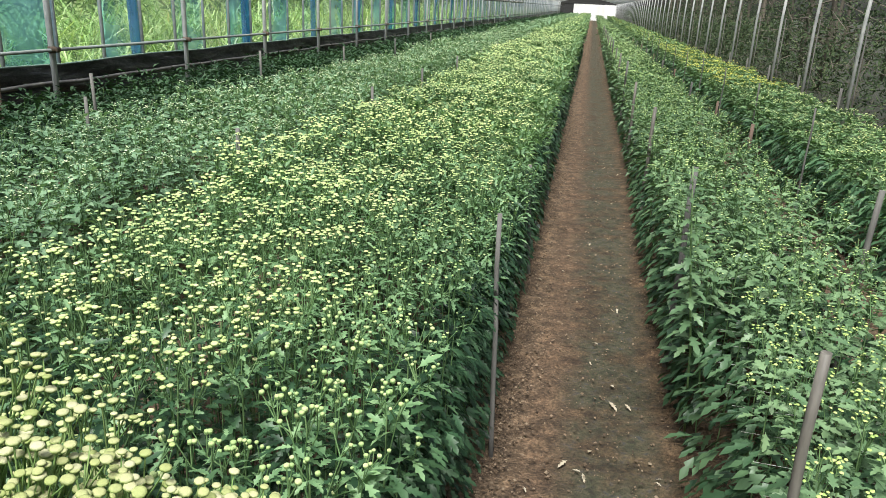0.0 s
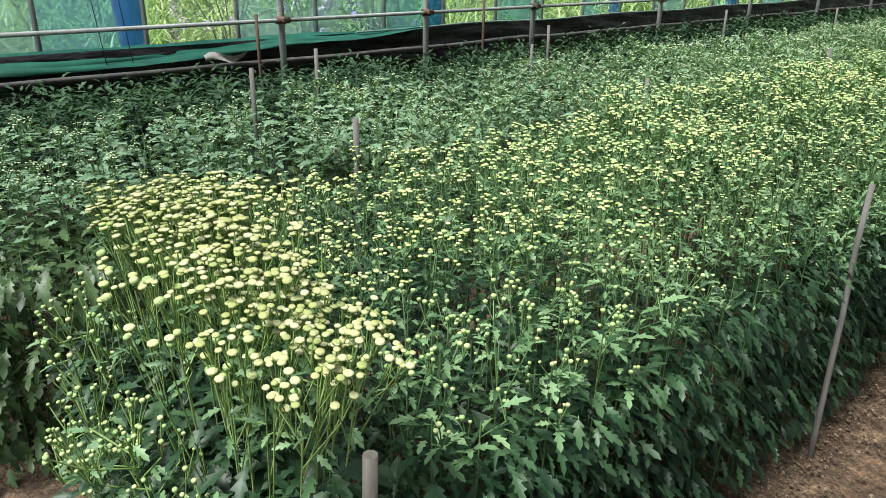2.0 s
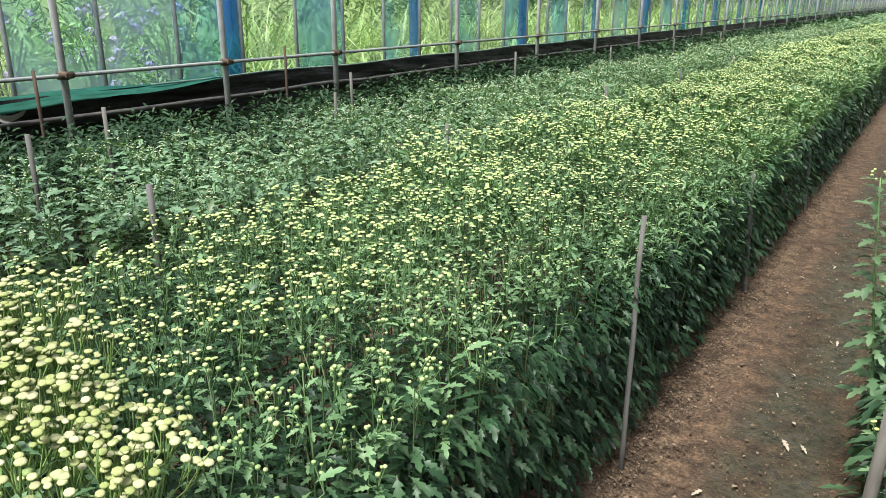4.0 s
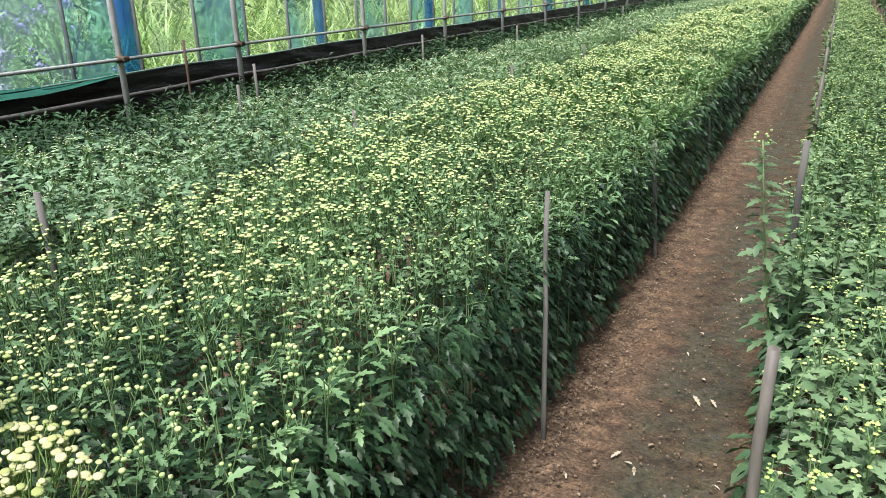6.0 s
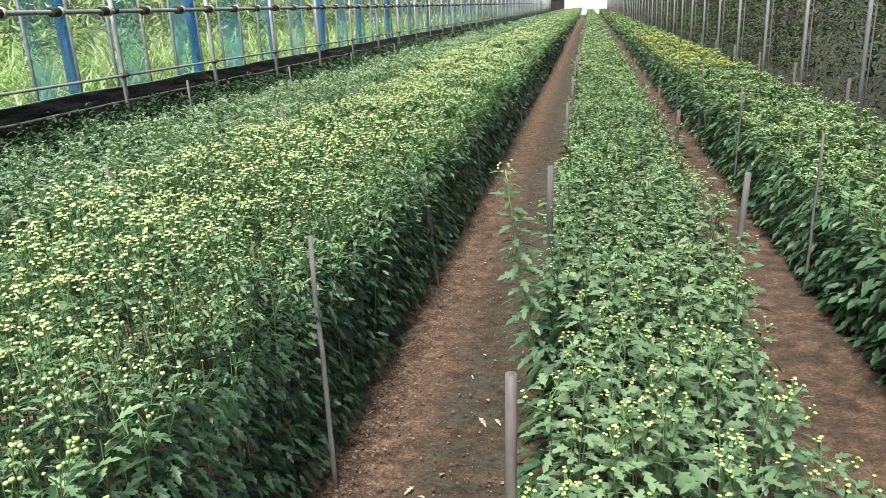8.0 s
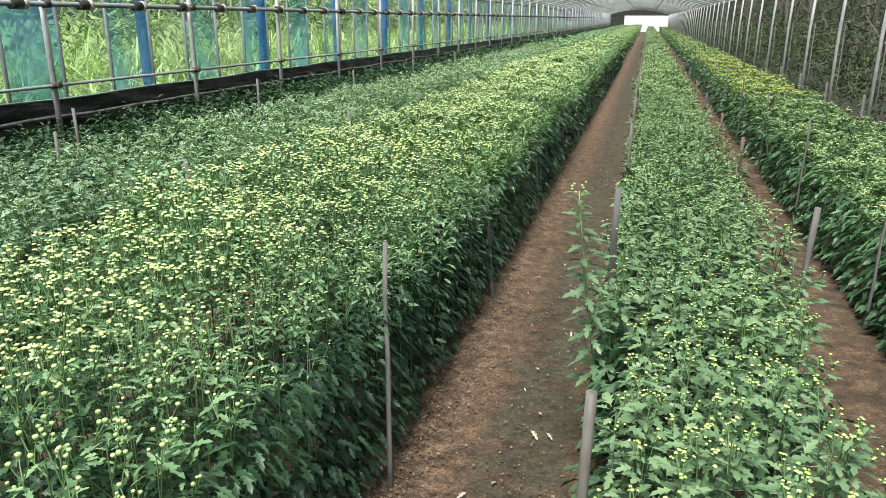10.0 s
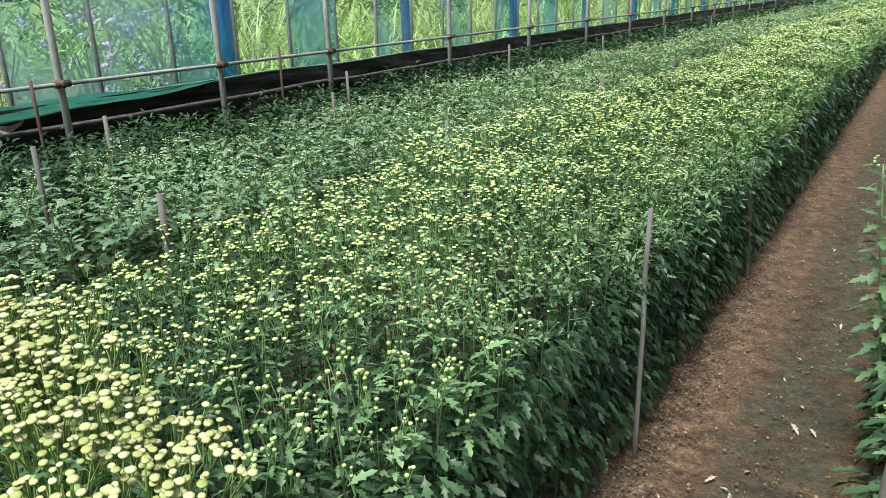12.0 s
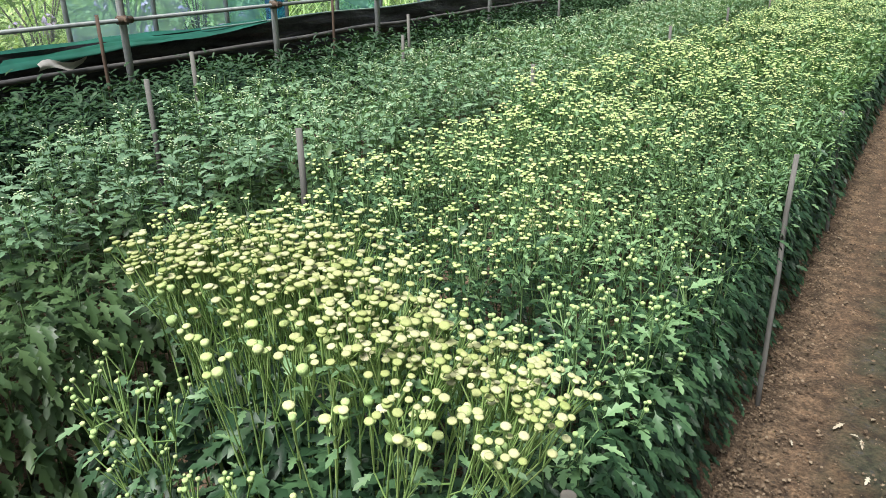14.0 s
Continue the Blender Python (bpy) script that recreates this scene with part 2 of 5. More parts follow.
def soil_material():
    """Trodden earth in the aisles, crumbly at their edges; grass outside the house."""
    m, n, l, b = mat("soil")
    geo = n.new("ShaderNodeNewGeometry")

    def tex(scale, detail=6, rough=0.6):
        t = n.new("ShaderNodeTexNoise")
        t.inputs["Scale"].default_value, t.inputs["Detail"].default_value, t.inputs["Roughness"].default_value = scale, detail, rough
        l.new(geo.outputs["Position"], t.inputs["Vector"])
        return t.outputs["Fac"]

    fine, mid, big = tex(70), tex(11), tex(3.4)
    earth = ramp(n, [(0.3, (0.046, 0.032, 0.02)), (0.5, (0.11, 0.077, 0.05)), (0.72, (0.215, 0.16, 0.108))])
    l.new(fine, earth.inputs[0])
    blot = ramp(n, [(0.36, (0.5, 0.47, 0.44)), (0.5, (0.95, 0.92, 0.88)), (0.62, (1.6, 1.55, 1.48))])
    l.new(mid, blot.inputs[0])
    col = mixed(n, l, "MULTIPLY", 1.0, earth.outputs[0], blot.outputs[0])
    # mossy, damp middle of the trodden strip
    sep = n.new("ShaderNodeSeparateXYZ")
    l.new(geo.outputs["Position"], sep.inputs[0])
    # first stop tones down soil under the left beds, standing in for shade
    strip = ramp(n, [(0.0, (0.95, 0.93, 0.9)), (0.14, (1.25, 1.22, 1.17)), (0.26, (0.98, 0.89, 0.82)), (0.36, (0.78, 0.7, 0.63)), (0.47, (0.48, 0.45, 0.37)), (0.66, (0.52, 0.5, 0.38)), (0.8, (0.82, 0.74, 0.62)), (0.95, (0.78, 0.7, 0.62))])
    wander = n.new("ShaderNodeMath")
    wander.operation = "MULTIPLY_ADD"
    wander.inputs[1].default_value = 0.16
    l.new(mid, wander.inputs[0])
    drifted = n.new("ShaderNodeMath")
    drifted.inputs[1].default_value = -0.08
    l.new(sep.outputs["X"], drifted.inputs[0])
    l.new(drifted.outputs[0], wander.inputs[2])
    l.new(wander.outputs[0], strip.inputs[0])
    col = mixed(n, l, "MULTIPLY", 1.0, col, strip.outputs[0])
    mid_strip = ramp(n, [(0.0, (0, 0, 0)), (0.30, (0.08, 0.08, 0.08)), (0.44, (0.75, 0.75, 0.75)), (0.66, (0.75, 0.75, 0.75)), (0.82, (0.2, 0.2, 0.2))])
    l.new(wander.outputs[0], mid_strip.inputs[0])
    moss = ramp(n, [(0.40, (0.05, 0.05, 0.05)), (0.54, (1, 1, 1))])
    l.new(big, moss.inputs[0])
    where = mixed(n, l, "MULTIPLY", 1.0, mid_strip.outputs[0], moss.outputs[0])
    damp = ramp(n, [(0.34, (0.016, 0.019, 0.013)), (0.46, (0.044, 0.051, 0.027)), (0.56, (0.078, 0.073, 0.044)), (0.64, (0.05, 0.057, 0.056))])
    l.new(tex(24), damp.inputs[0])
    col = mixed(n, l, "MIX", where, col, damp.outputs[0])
    grass = ramp(n, [(0.35, (0.09, 0.15, 0.035)), (0.65, (0.2, 0.28, 0.07))])
    l.new(mid, grass.inputs[0])
    shift = n.new("ShaderNodeMath")
    shift.operation = "MULTIPLY_ADD"
    shift.inputs[1].default_value, shift.inputs[2].default_value = -2.0, -9.6
    l.new(sep.outputs["X"], shift.inputs[0])
    shift.use_clamp = True
    col = mixed(n, l, "MIX", shift.outputs[0], col, grass.outputs[0])
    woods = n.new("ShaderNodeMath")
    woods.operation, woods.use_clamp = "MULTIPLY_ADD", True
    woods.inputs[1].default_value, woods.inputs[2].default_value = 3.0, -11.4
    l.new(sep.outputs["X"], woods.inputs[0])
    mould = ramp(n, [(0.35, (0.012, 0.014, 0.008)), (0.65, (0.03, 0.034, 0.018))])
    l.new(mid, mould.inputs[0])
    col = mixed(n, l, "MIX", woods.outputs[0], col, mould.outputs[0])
    l.new(col, b.inputs["Base Color"])
    b.inputs["Roughness"].default_value = 0.9
    add = n.new("ShaderNodeMath")
    l.new(fine, add.inputs[0])
    l.new(mid, add.inputs[1])
    bumped(n, l, b, add.outputs[0], 0.7, 0.03)
    return m


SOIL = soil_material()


# ---------------------------------------------------------------- mesh tools
def mesh_of(name, V, F, material, smooth=True):
    """A mesh from arrays of points and triangles."""
    me = bpy.data.meshes.new(name)
    V, F = np.asarray(V, np.float32).reshape(-1, 3), np.asarray(F, np.int32).reshape(-1, 3)
    me.vertices.add(len(V))
    me.vertices.foreach_set("co", V.ravel())
    me.loops.add(F.size)
    me.loops.foreach_set("vertex_index", F.ravel())
    me.polygons.add(len(F))
    me.polygons.foreach_set("loop_start", np.arange(0, F.size, 3, dtype=np.int32))
    me.polygons.foreach_set("use_smooth", np.full(len(F), smooth))
    me.update(calc_edges=True)
    me.materials.append(material)
    return me


def joined(parts):
    """One soup of points and triangles out of several."""
    parts = [p for p in parts if len(p[0])]
    if not parts:
        return np.zeros((0, 3)), np.zeros((0, 3), int)
    off = np.cumsum([0] + [len(p[0]) for p in parts[:-1]])
    return np.concatenate([p[0] for p in parts]), np.concatenate([p[1] + o for p, o in zip(parts, off)])


def part(name, bm, material, parent, label=""):
    """One bmesh as one mesh object under a thing or part."""
    me = bpy.data.meshes.new(name)
    bm.to_mesh(me)
    bm.free()
    me.materials.append(material)
    ob = new(name, me)
    ob.parent = parent
    if label:
        tagged(ob, label)
    return ob


def soup_part(name, soup, material, parent, label="", kind=""):
    ob = new(name, mesh_of(name, *soup, material))
    ob.parent = parent
    return tagged(ob, label, kind=kind)


def tube(bm, pts, radii, n=8, cap=True, smooth=True):
    """A tube along points, added to a bmesh."""
    rings = []
    for i, p in enumerate(pts):
        p = Vector(p)
        d = (Vector(pts[min(i + 1, len(pts) - 1)]) - Vector(pts[max(i - 1, 0)])).normalized()
        side = d.orthogonal().normalized() if abs(d.z) < 0.9 else Vector((1, 0, 0))
        side = (side - d * side.dot(d)).normalized()
        up = d.cross(side)
        r = radii if isinstance(radii, (int, float)) else radii[i]
        rings.append([bm.verts.new(p + r * (math.cos(a) * side + math.sin(a) * up)) for a in (2 * math.pi * k / n for k in range(n))])
    for a, b in zip(rings, rings[1:]):
        for k in range(n):
            f = bm.faces.new((a[k], a[(k + 1) % n], b[(k + 1) % n], b[k]))
            f.smooth = smooth
    if cap:
        bm.faces.new(rings[0][::-1])
        bm.faces.new(rings[-1])
    return bm


def box(bm, lo, hi, bevel=0.0):
    made = bmesh.ops.create_cube(bm, size=1, matrix=Matrix.Translation([(a + b) / 2 for a, b in zip(lo, hi)]) @ Matrix.Diagonal([b - a for a, b in zip(lo, hi)] + [1]))
    if bevel:
        bmesh.ops.bevel(bm, geom=list({e for v in made["verts"] for e in v.link_edges}), offset=bevel, segments=2, affect="EDGES")
    return bm


# ---------------------------------------------------------------- the plants' own shapes
rng = np.random.default_rng(7)


def leaf_shape(lod, broad=1.0):
    """A lobed chrysanthemum leaf of length 1 along x, folded along its rib and drooping at the tip."""
    if lod == 0:
        side = [(0.0, 0.012), (0.15, 0.022), (0.37, 0.195), (0.40, 0.085), (0.63, 0.215), (0.65, 0.09), (0.84, 0.115), (1.0, 0.0)]
        rib = [0.0, 0.15, 0.40, 0.65, 1.0]
    elif lod == 1:
        side = [(0.0, 0.012), (0.40, 0.195), (0.46, 0.085), (0.70, 0.175), (1.0, 0.0)]
        rib = [0.0, 0.46, 1.0]
    elif lod == 2:
        V = np.array([(0, 0, 0), (0.48, 0.21, 0.02), (0.6, 0.08, -0.06), (1, 0, -0.26), (0.6, -0.08, -0.06), (0.48, -0.21, 0.02)], float)
        return V * (1, broad, 1), np.array([(0, 2, 1), (0, 3, 2), (0, 4, 3), (0, 5, 4)])
    else:
        V = np.array([(0, 0, 0), (0.58, 0.2, 0.05), (1, 0, -0.2), (0.58, -0.2, 0.05)], float)
        return V * (1, broad, 1), np.array([(0, 2, 1), (0, 3, 2)])
    pts = [(u, 0.0) for u in rib] + side[:-1] + [(u, -w) for u, w in side[:-1]]
    V = np.array([(u, w, 0.25 * abs(w) - 0.34 * u * u) for u, w in pts])
    R, S = len(rib), len(side) - 1
    F = []
    for s, base in ((1, R), (-1, R + S)):
        near = list(np.maximum.accumulate([int(np.searchsorted(rib, side[i][0] + 1e-6) - 1) for i in range(S)]))
        for i in range(S - 1):
            a, b = base + i, base + i + 1
            F.append((near[i], b, a)[::s])
            if near[i + 1] != near[i]:
                F.append((near[i], near[i + 1], b)[::s])
        F.append((near[S - 1], R - 1, base + S - 1)[::s])
    return V * (1, broad, 1), np.array(F)


def bud_shape(lod, plump=1.0):
    """A flattened button of radius 1 with its face up; a plump one is a closed bud."""
    if lod == 0:
        rings, n = [(0.72, -0.36), (1.0, -0.04), (0.93, 0.22), (0.5, 0.33)], 8
    elif lod == 1:
        rings, n = [(1.0, -0.12), (0.8, 0.22)], 5
    elif lod > 2:
        V = np.array([(1, 0, 0), (-0.5, 0.87, 0), (-0.5, -0.87, 0), (0, 0, 0.34)], float)
        return V, np.array([(0, 1, 3), (1, 2, 3), (2, 0, 3)])
    else:
        V = np.array([(1, 0, 0), (0, 1, 0), (-1, 0, 0), (0, -1, 0), (0, 0, 0.32)], float)
        return V, np.array([(0, 1, 4), (1, 2, 4), (2, 3, 4), (3, 0, 4)])
    V, F = [], []
    for r, z in rings:
        V += [(r * math.cos(2 * math.pi * k / n), r * math.sin(2 * math.pi * k / n), z * plump) for k in range(n)]
    for i in range(len(rings) - 1):
        for k in range(n):
            a, b, c, d = i * n + k, i * n + (k + 1) % n, (i + 1) * n + (k + 1) % n, (i + 1) * n + k
            F += [(a, b, c), (a, c, d)]
    top = (len(rings) - 1) * n
    V.append((0, 0, rings[-1][1] * plump + (-0.06 if plump == 1 and lod == 0 else 0.1)))
    F += [(top + k, top + (k + 1) % n, len(V) - 1) for k in range(n)]
    return np.array(V, float), np.array(F)


def frames_of(d, spin=None):
    """Turns that carry the x axis to each direction d, with the local z as far up as it goes."""
    d = d / np.linalg.norm(d, axis=1, keepdims=True)
    side = np.cross((0.0, 0.0, 1.0), d)
    side /= np.maximum(np.linalg.norm(side, axis=1, keepdims=True), 1e-6)
    up = np.cross(d, side)
    if spin is not None:
        c, s = np.cos(spin)[:, None], np.sin(spin)[:, None]
        side, up = c * side + s * up, c * up - s * side
    return np.stack([d, side, up], axis=2)


def scattered(shape, M, scale, at):
    """Copies of one shape, turned by M, scaled and set down, as one soup."""
    V, F = shape
    P = np.einsum("nij,vj->nvi", M, V) * np.asarray(scale).reshape(-1, 1, 1) + at[:, None, :]
    return P.reshape(-1, 3), (F[None] + (np.arange(len(at)) * len(V))[:, None, None]).reshape(-1, 3)


def sticks(a, b, ra, rb, lod=0):
    """Three-sided rods (or, far off, flat slips) from a to b."""
    d = b - a
    M = frames_of(d + 1e-6)
    if lod < 2:
        ang = np.array([0.0, 2.094, 4.189])
        offs = np.cos(ang)[None, :, None] * M[:, None, :, 1] + np.sin(ang)[None, :, None] * M[:, None, :, 2]
        F = np.array([(0, 1, 4), (0, 4, 3), (1, 2, 5), (1, 5, 4), (2, 0, 3), (2, 3, 5)])
    else:
        offs = np.stack([M[:, :, 1], -M[:, :, 1]], axis=1)
        F = np.array([(0, 1, 3), (0, 3, 2)])
    k = offs.shape[1]
    ra, rb = np.broadcast_to(ra, len(a)).reshape(-1, 1, 1), np.broadcast_to(rb, len(a)).reshape(-1, 1, 1)
    V = np.concatenate([a[:, None, :] + offs * ra, b[:, None, :] + offs * rb], axis=1)
    return V.reshape(-1, 3), (F[None] + (np.arange(len(a)) * 2 * k)[:, None, None]).reshape(-1, 3)


def heading(az, pitch):
    return np.stack([np.cos(az) * np.cos(pitch), np.sin(az) * np.cos(pitch), np.sin(pitch)], axis=1)


def plant_shape(height, leaves, leaf_len, buds, bud_r, lod, spread=0.06, low=0.1, lean=0.02, droop=0.55, stalk=0.05, per=4, more=4, loose=False, low_bud=0.78, crowd=0.75, fresh=0.8, uneven=0.018, rise=0.0, small=0.55, thick=1.0, level=0.3, broad=1.0, leafy_to=1.0):
    """One chrysanthemum: a stem with leaves in a spiral; near its top side branches with small leaves, each forking into a spray of buds.
    Returns soups of old leaves, stems, buds and young leaves."""
    top = np.array([rng.normal(0, lean), rng.normal(0, lean), height - stalk * 0.8])
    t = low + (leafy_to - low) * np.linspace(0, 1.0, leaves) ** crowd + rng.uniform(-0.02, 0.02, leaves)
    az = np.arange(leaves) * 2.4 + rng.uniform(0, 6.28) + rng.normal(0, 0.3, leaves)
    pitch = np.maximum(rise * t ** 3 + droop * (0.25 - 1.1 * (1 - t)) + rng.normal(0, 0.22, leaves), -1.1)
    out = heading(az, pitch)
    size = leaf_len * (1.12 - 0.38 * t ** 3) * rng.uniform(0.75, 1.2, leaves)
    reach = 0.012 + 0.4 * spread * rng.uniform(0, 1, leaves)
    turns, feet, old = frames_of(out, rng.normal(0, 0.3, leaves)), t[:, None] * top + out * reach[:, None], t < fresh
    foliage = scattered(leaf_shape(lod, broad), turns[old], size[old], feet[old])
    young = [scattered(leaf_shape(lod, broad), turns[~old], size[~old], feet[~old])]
    stems = [sticks(np.zeros((1, 3)), top[None], 0.0034 if loose else 0.004, 0.002, lod)]
    heads = (np.zeros((0, 3)), np.zeros((0, 3), int))
    if buds:
        arms = max(1, math.ceil(buds / per))
        a = np.arange(arms) * 2.4 + rng.uniform(0, 6.28) + rng.normal(0, 0.4, arms)
        r = spread * np.sqrt(rng.uniform(0.05, 1, arms))
        start = rng.uniform(low_bud, 0.97, arms)[:, None] * top
        fork = np.stack([top[0] + np.cos(a) * r * 0.8, top[1] + np.sin(a) * r * 0.8, height * (1 + rng.normal(0, uneven, arms)) - stalk * rng.uniform(0.8, 1.5, arms)], axis=1)
        fork[:, 2] = np.maximum(fork[:, 2], start[:, 2] + 0.01)
        which = np.arange(buds) % arms
        b = a[which] + rng.uniform(-1.9, 1.9, buds)
        wide = np.maximum(0.25, np.minimum(0.8, 0.5 * spread / stalk)) * rng.uniform(0.15, 1, buds)
        rod = heading(b, np.arctan2(1, wide)) * (stalk * rng.uniform(0.55, 1.25, buds))[:, None]
        end = fork[which] + rod
        end[:, 2] += level * (height * (1 + rng.normal(0, uneven, buds)) - 0.25 * np.hypot(*(end - top)[:, :2].T) - end[:, 2])
        rod = end - fork[which]
        rr = (0.0017, 0.002, 0.0026, 0.0034)[lod] * thick
        stems += [sticks(start, fork, rr * 1.25, rr, lod), sticks(fork[which], end, rr, rr * 0.8, lod)]
        n = int(arms * more)
        if n:
            on = rng.integers(0, arms, n)
            p = start[on] + (fork - start)[on] * rng.uniform(0.15, 1.1, (n, 1))
            o = heading(a[on] + rng.normal(0, 1.1, n), rng.uniform(-0.05, 0.75, n))
            young.append(scattered(leaf_shape(lod, broad), frames_of(o, rng.normal(0, 0.35, n)), leaf_len * small * rng.uniform(0.65, 1.35, n), p))
        up = rod / np.linalg.norm(rod, axis=1, keepdims=True) * 0.22 + np.array([0, 0, 1.0]) + rng.normal(0, 0.06, (buds, 3))
        M = frames_of(up)[:, :, [1, 2, 0]]
        size = bud_r * rng.uniform(0.65, 1.2, buds)
        seat = end + np.array([0, 0, 0.4]) * size[:, None]
        if loose:
            heads = [(M[k], float(size[k]), seat[k]) for k in range(buds)]
        else:
            heads = scattered(bud_shape(lod if bud_r > 0.0084 else lod + 1), M, size, seat)
        if lod == 0:
            cup = (np.array([(math.cos(q) * r0, math.sin(q) * r0, z0) for r0, z0 in ((0.2, -0.6), (0.95, -0.16)) for q in (k * math.pi / 3 for k in range(6))]),
                   np.array([f for k in range(6) for f in ((k, (k + 1) % 6, 6 + (k + 1) % 6), (k, 6 + (k + 1) % 6, 6 + k))]))
            stems.append(scattered(cup, M, size, seat))
    return foliage, joined(stems), heads, joined(young)


def variants(count, **how):
    return [plant_shape(**how) for _ in range(count)]


def moved(soup, at, turn, scale, lean):
    """Many copies of one soup: turned about z, scaled, leaned and set down at the points."""
    V, F = soup
    if not len(V) or not len(at):
        return np.zeros((0, 3)), np.zeros((0, 3), int)
    c, s = np.cos(turn)[:, None], np.sin(turn)[:, None]
    x, y, z = V[:, 0], V[:, 1], V[:, 2]
    P = np.stack([c * x - s * y + lean[:, :1] * z, s * x + c * y + lean[:, 1:] * z, np.broadcast_to(z, (len(at), len(V)))], axis=2)
    P = P * scale[:, None, None] + at[:, None, :]
    return P.reshape(-1, 3), (F[None] + (np.arange(len(at)) * len(V))[:, None, None]).reshape(-1, 3)


def spots(x0, x1, y0, y1, density):
    """Planting places in a stretch of a bed: a jittered grid."""
    step = 1 / math.sqrt(density)
    nx, ny = max(1, round((x1 - x0) / step)), max(1, round((y1 - y0) / step))
    gx, gy = np.meshgrid((np.arange(nx) + 0.5) / nx, (np.arange(ny) + 0.5) / ny)
    p = np.stack([x0 + gx.ravel() * (x1 - x0), y0 + gy.ravel() * (y1 - y0), np.zeros(nx * ny)], axis=1)
    p[:, 0] += rng.normal(0, 0.2 * step, len(p))
    p[:, 1] += rng.normal(0, 0.25 * step, len(p))
    p[:, 0] = np.clip(p[:, 0], x0, x1)
    return p


def sown(kinds, at, scale=(0.92, 1.07), wave=0.05):
    """Soups of foliage, stems and buds for plants of these kinds at the places."""
    pick = rng.integers(0, len(kinds), len(at))
    turn, size = rng.uniform(0, 6.28, len(at)), rng.uniform(*scale, len(at))
    size *= 1 + wave * np.sin(at[:, 0] * 3.1 + at[:, 1] * 1.7) * np.sin(at[:, 1] * 2.3 + 0.7)
    lean = rng.normal(0, 0.05, (len(at), 2))
    got = [[], [], [], []]
    for k, kind in enumerate(kinds):
        m = pick == k
        for g, soup in zip(got, kind):
            g.append(moved(soup, at[m], turn[m], size[m], lean[m]))
    return [joined(g) for g in got]


def bed(name, label, materials, stretches):
    """A planted bed as stuff: parts for foliage, stems and buds."""
    ob = new(name)
    tagged(ob, label, "flower bed", kind="stuff")
    got = [[], [], []]
    extra = {}
    for kinds, at, budmat in stretches:
        f, s, h, y = sown(kinds, at)
        got[0].append(f)
        got[1].append(s)
        got[2].append(y)
        if len(h[0]):
            extra.setdefault(budmat, []).append(h)
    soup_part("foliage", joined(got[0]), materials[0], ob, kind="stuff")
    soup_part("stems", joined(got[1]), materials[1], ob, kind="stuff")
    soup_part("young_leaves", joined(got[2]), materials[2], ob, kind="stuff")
    for budmat, soups in extra.items():
        soup_part("flower_buds", joined(soups), budmat, ob, kind="stuff")
    return ob


def hanging(a, b, z1, out, per_metre, leaf_len, lod, depth=0.05, z0=0.07):
    """Leaves hanging like shingles down the side of a bed, from a to b, facing out."""
    a, b, out = np.array(a, float), np.array(b, float), np.array(out, float)
    n = int(np.linalg.norm(b - a) * per_metre)
    z = z0 + (z1 - z0) * rng.uniform(0, 1, n)
    p = a + (b - a) * rng.uniform(0, 1, (n, 1)) + out * (rng.uniform(-depth, depth, n) + 0.03 * np.sin(9 * z) - 0.06 * (1 - z / z1) ** 2)[:, None]
    p[:, 2] = z
    along = (b - a) / np.linalg.norm(b - a)
    d = out * rng.uniform(0.6, 1.0, (n, 1)) + along * rng.normal(0, 0.45, (n, 1)) + np.array([0, 0, -1.0]) * rng.uniform(0.05, 0.75, (n, 1))
    return scattered(leaf_shape(lod), frames_of(d, rng.normal(0, 0.3, n)), leaf_len * rng.uniform(0.75, 1.2, n), p)


# ---------------------------------------------------------------- ground
def ground():
    xs = np.unique(np.concatenate([np.linspace(-400, -12, 10), np.linspace(-12, -2, 30), np.linspace(-2, 0, 24), np.linspace(0, 0.9, 40), np.linspace(0.9, 3.4, 30), np.linspace(3.4, 14, 20), np.linspace(14, 400, 10)]))
    ys = np.unique(np.concatenate([np.linspace(-400, -4, 8), np.linspace(-4, 0, 16), np.linspace(0, 9, 180), np.linspace(9, 100, 60), np.linspace(100, 600, 8)]))
    X, Y = np.meshgrid(xs, ys)
    Z = np.zeros_like(X)
    for i in range(X.shape[0]):
        for j in range(X.shape[1]):
            x, y = X[i, j], Y[i, j]
            if -2.2 < x < 3.6 and -1 < y < 60:
                v = Vector((x, y, 0))
                Z[i, j] = 0.018 * noise.noise(v * 3) + 0.014 * noise.noise(v * 9) + 0.01 * noise.noise(v * 19) * (1 + 2 * max(0, 0.3 - abs(x)))
                c = abs(x - 0.45) / 0.42
                Z[i, j] += 0.045 * min(1.3, max(0, c - 0.6))
    V = np.stack([X, Y, Z], axis=2).reshape(-1, 3)
    w = len(xs)
    a = (np.arange(len(ys) - 1)[:, None] * w + np.arange(w - 1)).ravel()
    F = np.concatenate([np.stack([a, a + 1, a + w + 1], 1), np.stack([a, a + w + 1, a + w], 1)])
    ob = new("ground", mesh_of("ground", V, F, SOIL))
    return tagged(ob, "trodden reddish brown earth between the flower beds", "ground", kind="structure")


ground()

# ---------------------------------------------------------------- the house
WALL_L, POST_L, POST_R, WALL_R, EAVE, RIDGE, END = -4.85, -4.43, 3.6, 3.72, 2.4, 3.1, 117.0


def pipe(name, a, b, r, material, label, category, group="", n=8):
    bm = tube(bmesh.new(), [a, b], r, n)
    me = bpy.data.meshes.new(name)
    bm.to_mesh(me)
    bm.free()
    me.materials.append(material)
    return tagged(new(name, me), label, category, group)


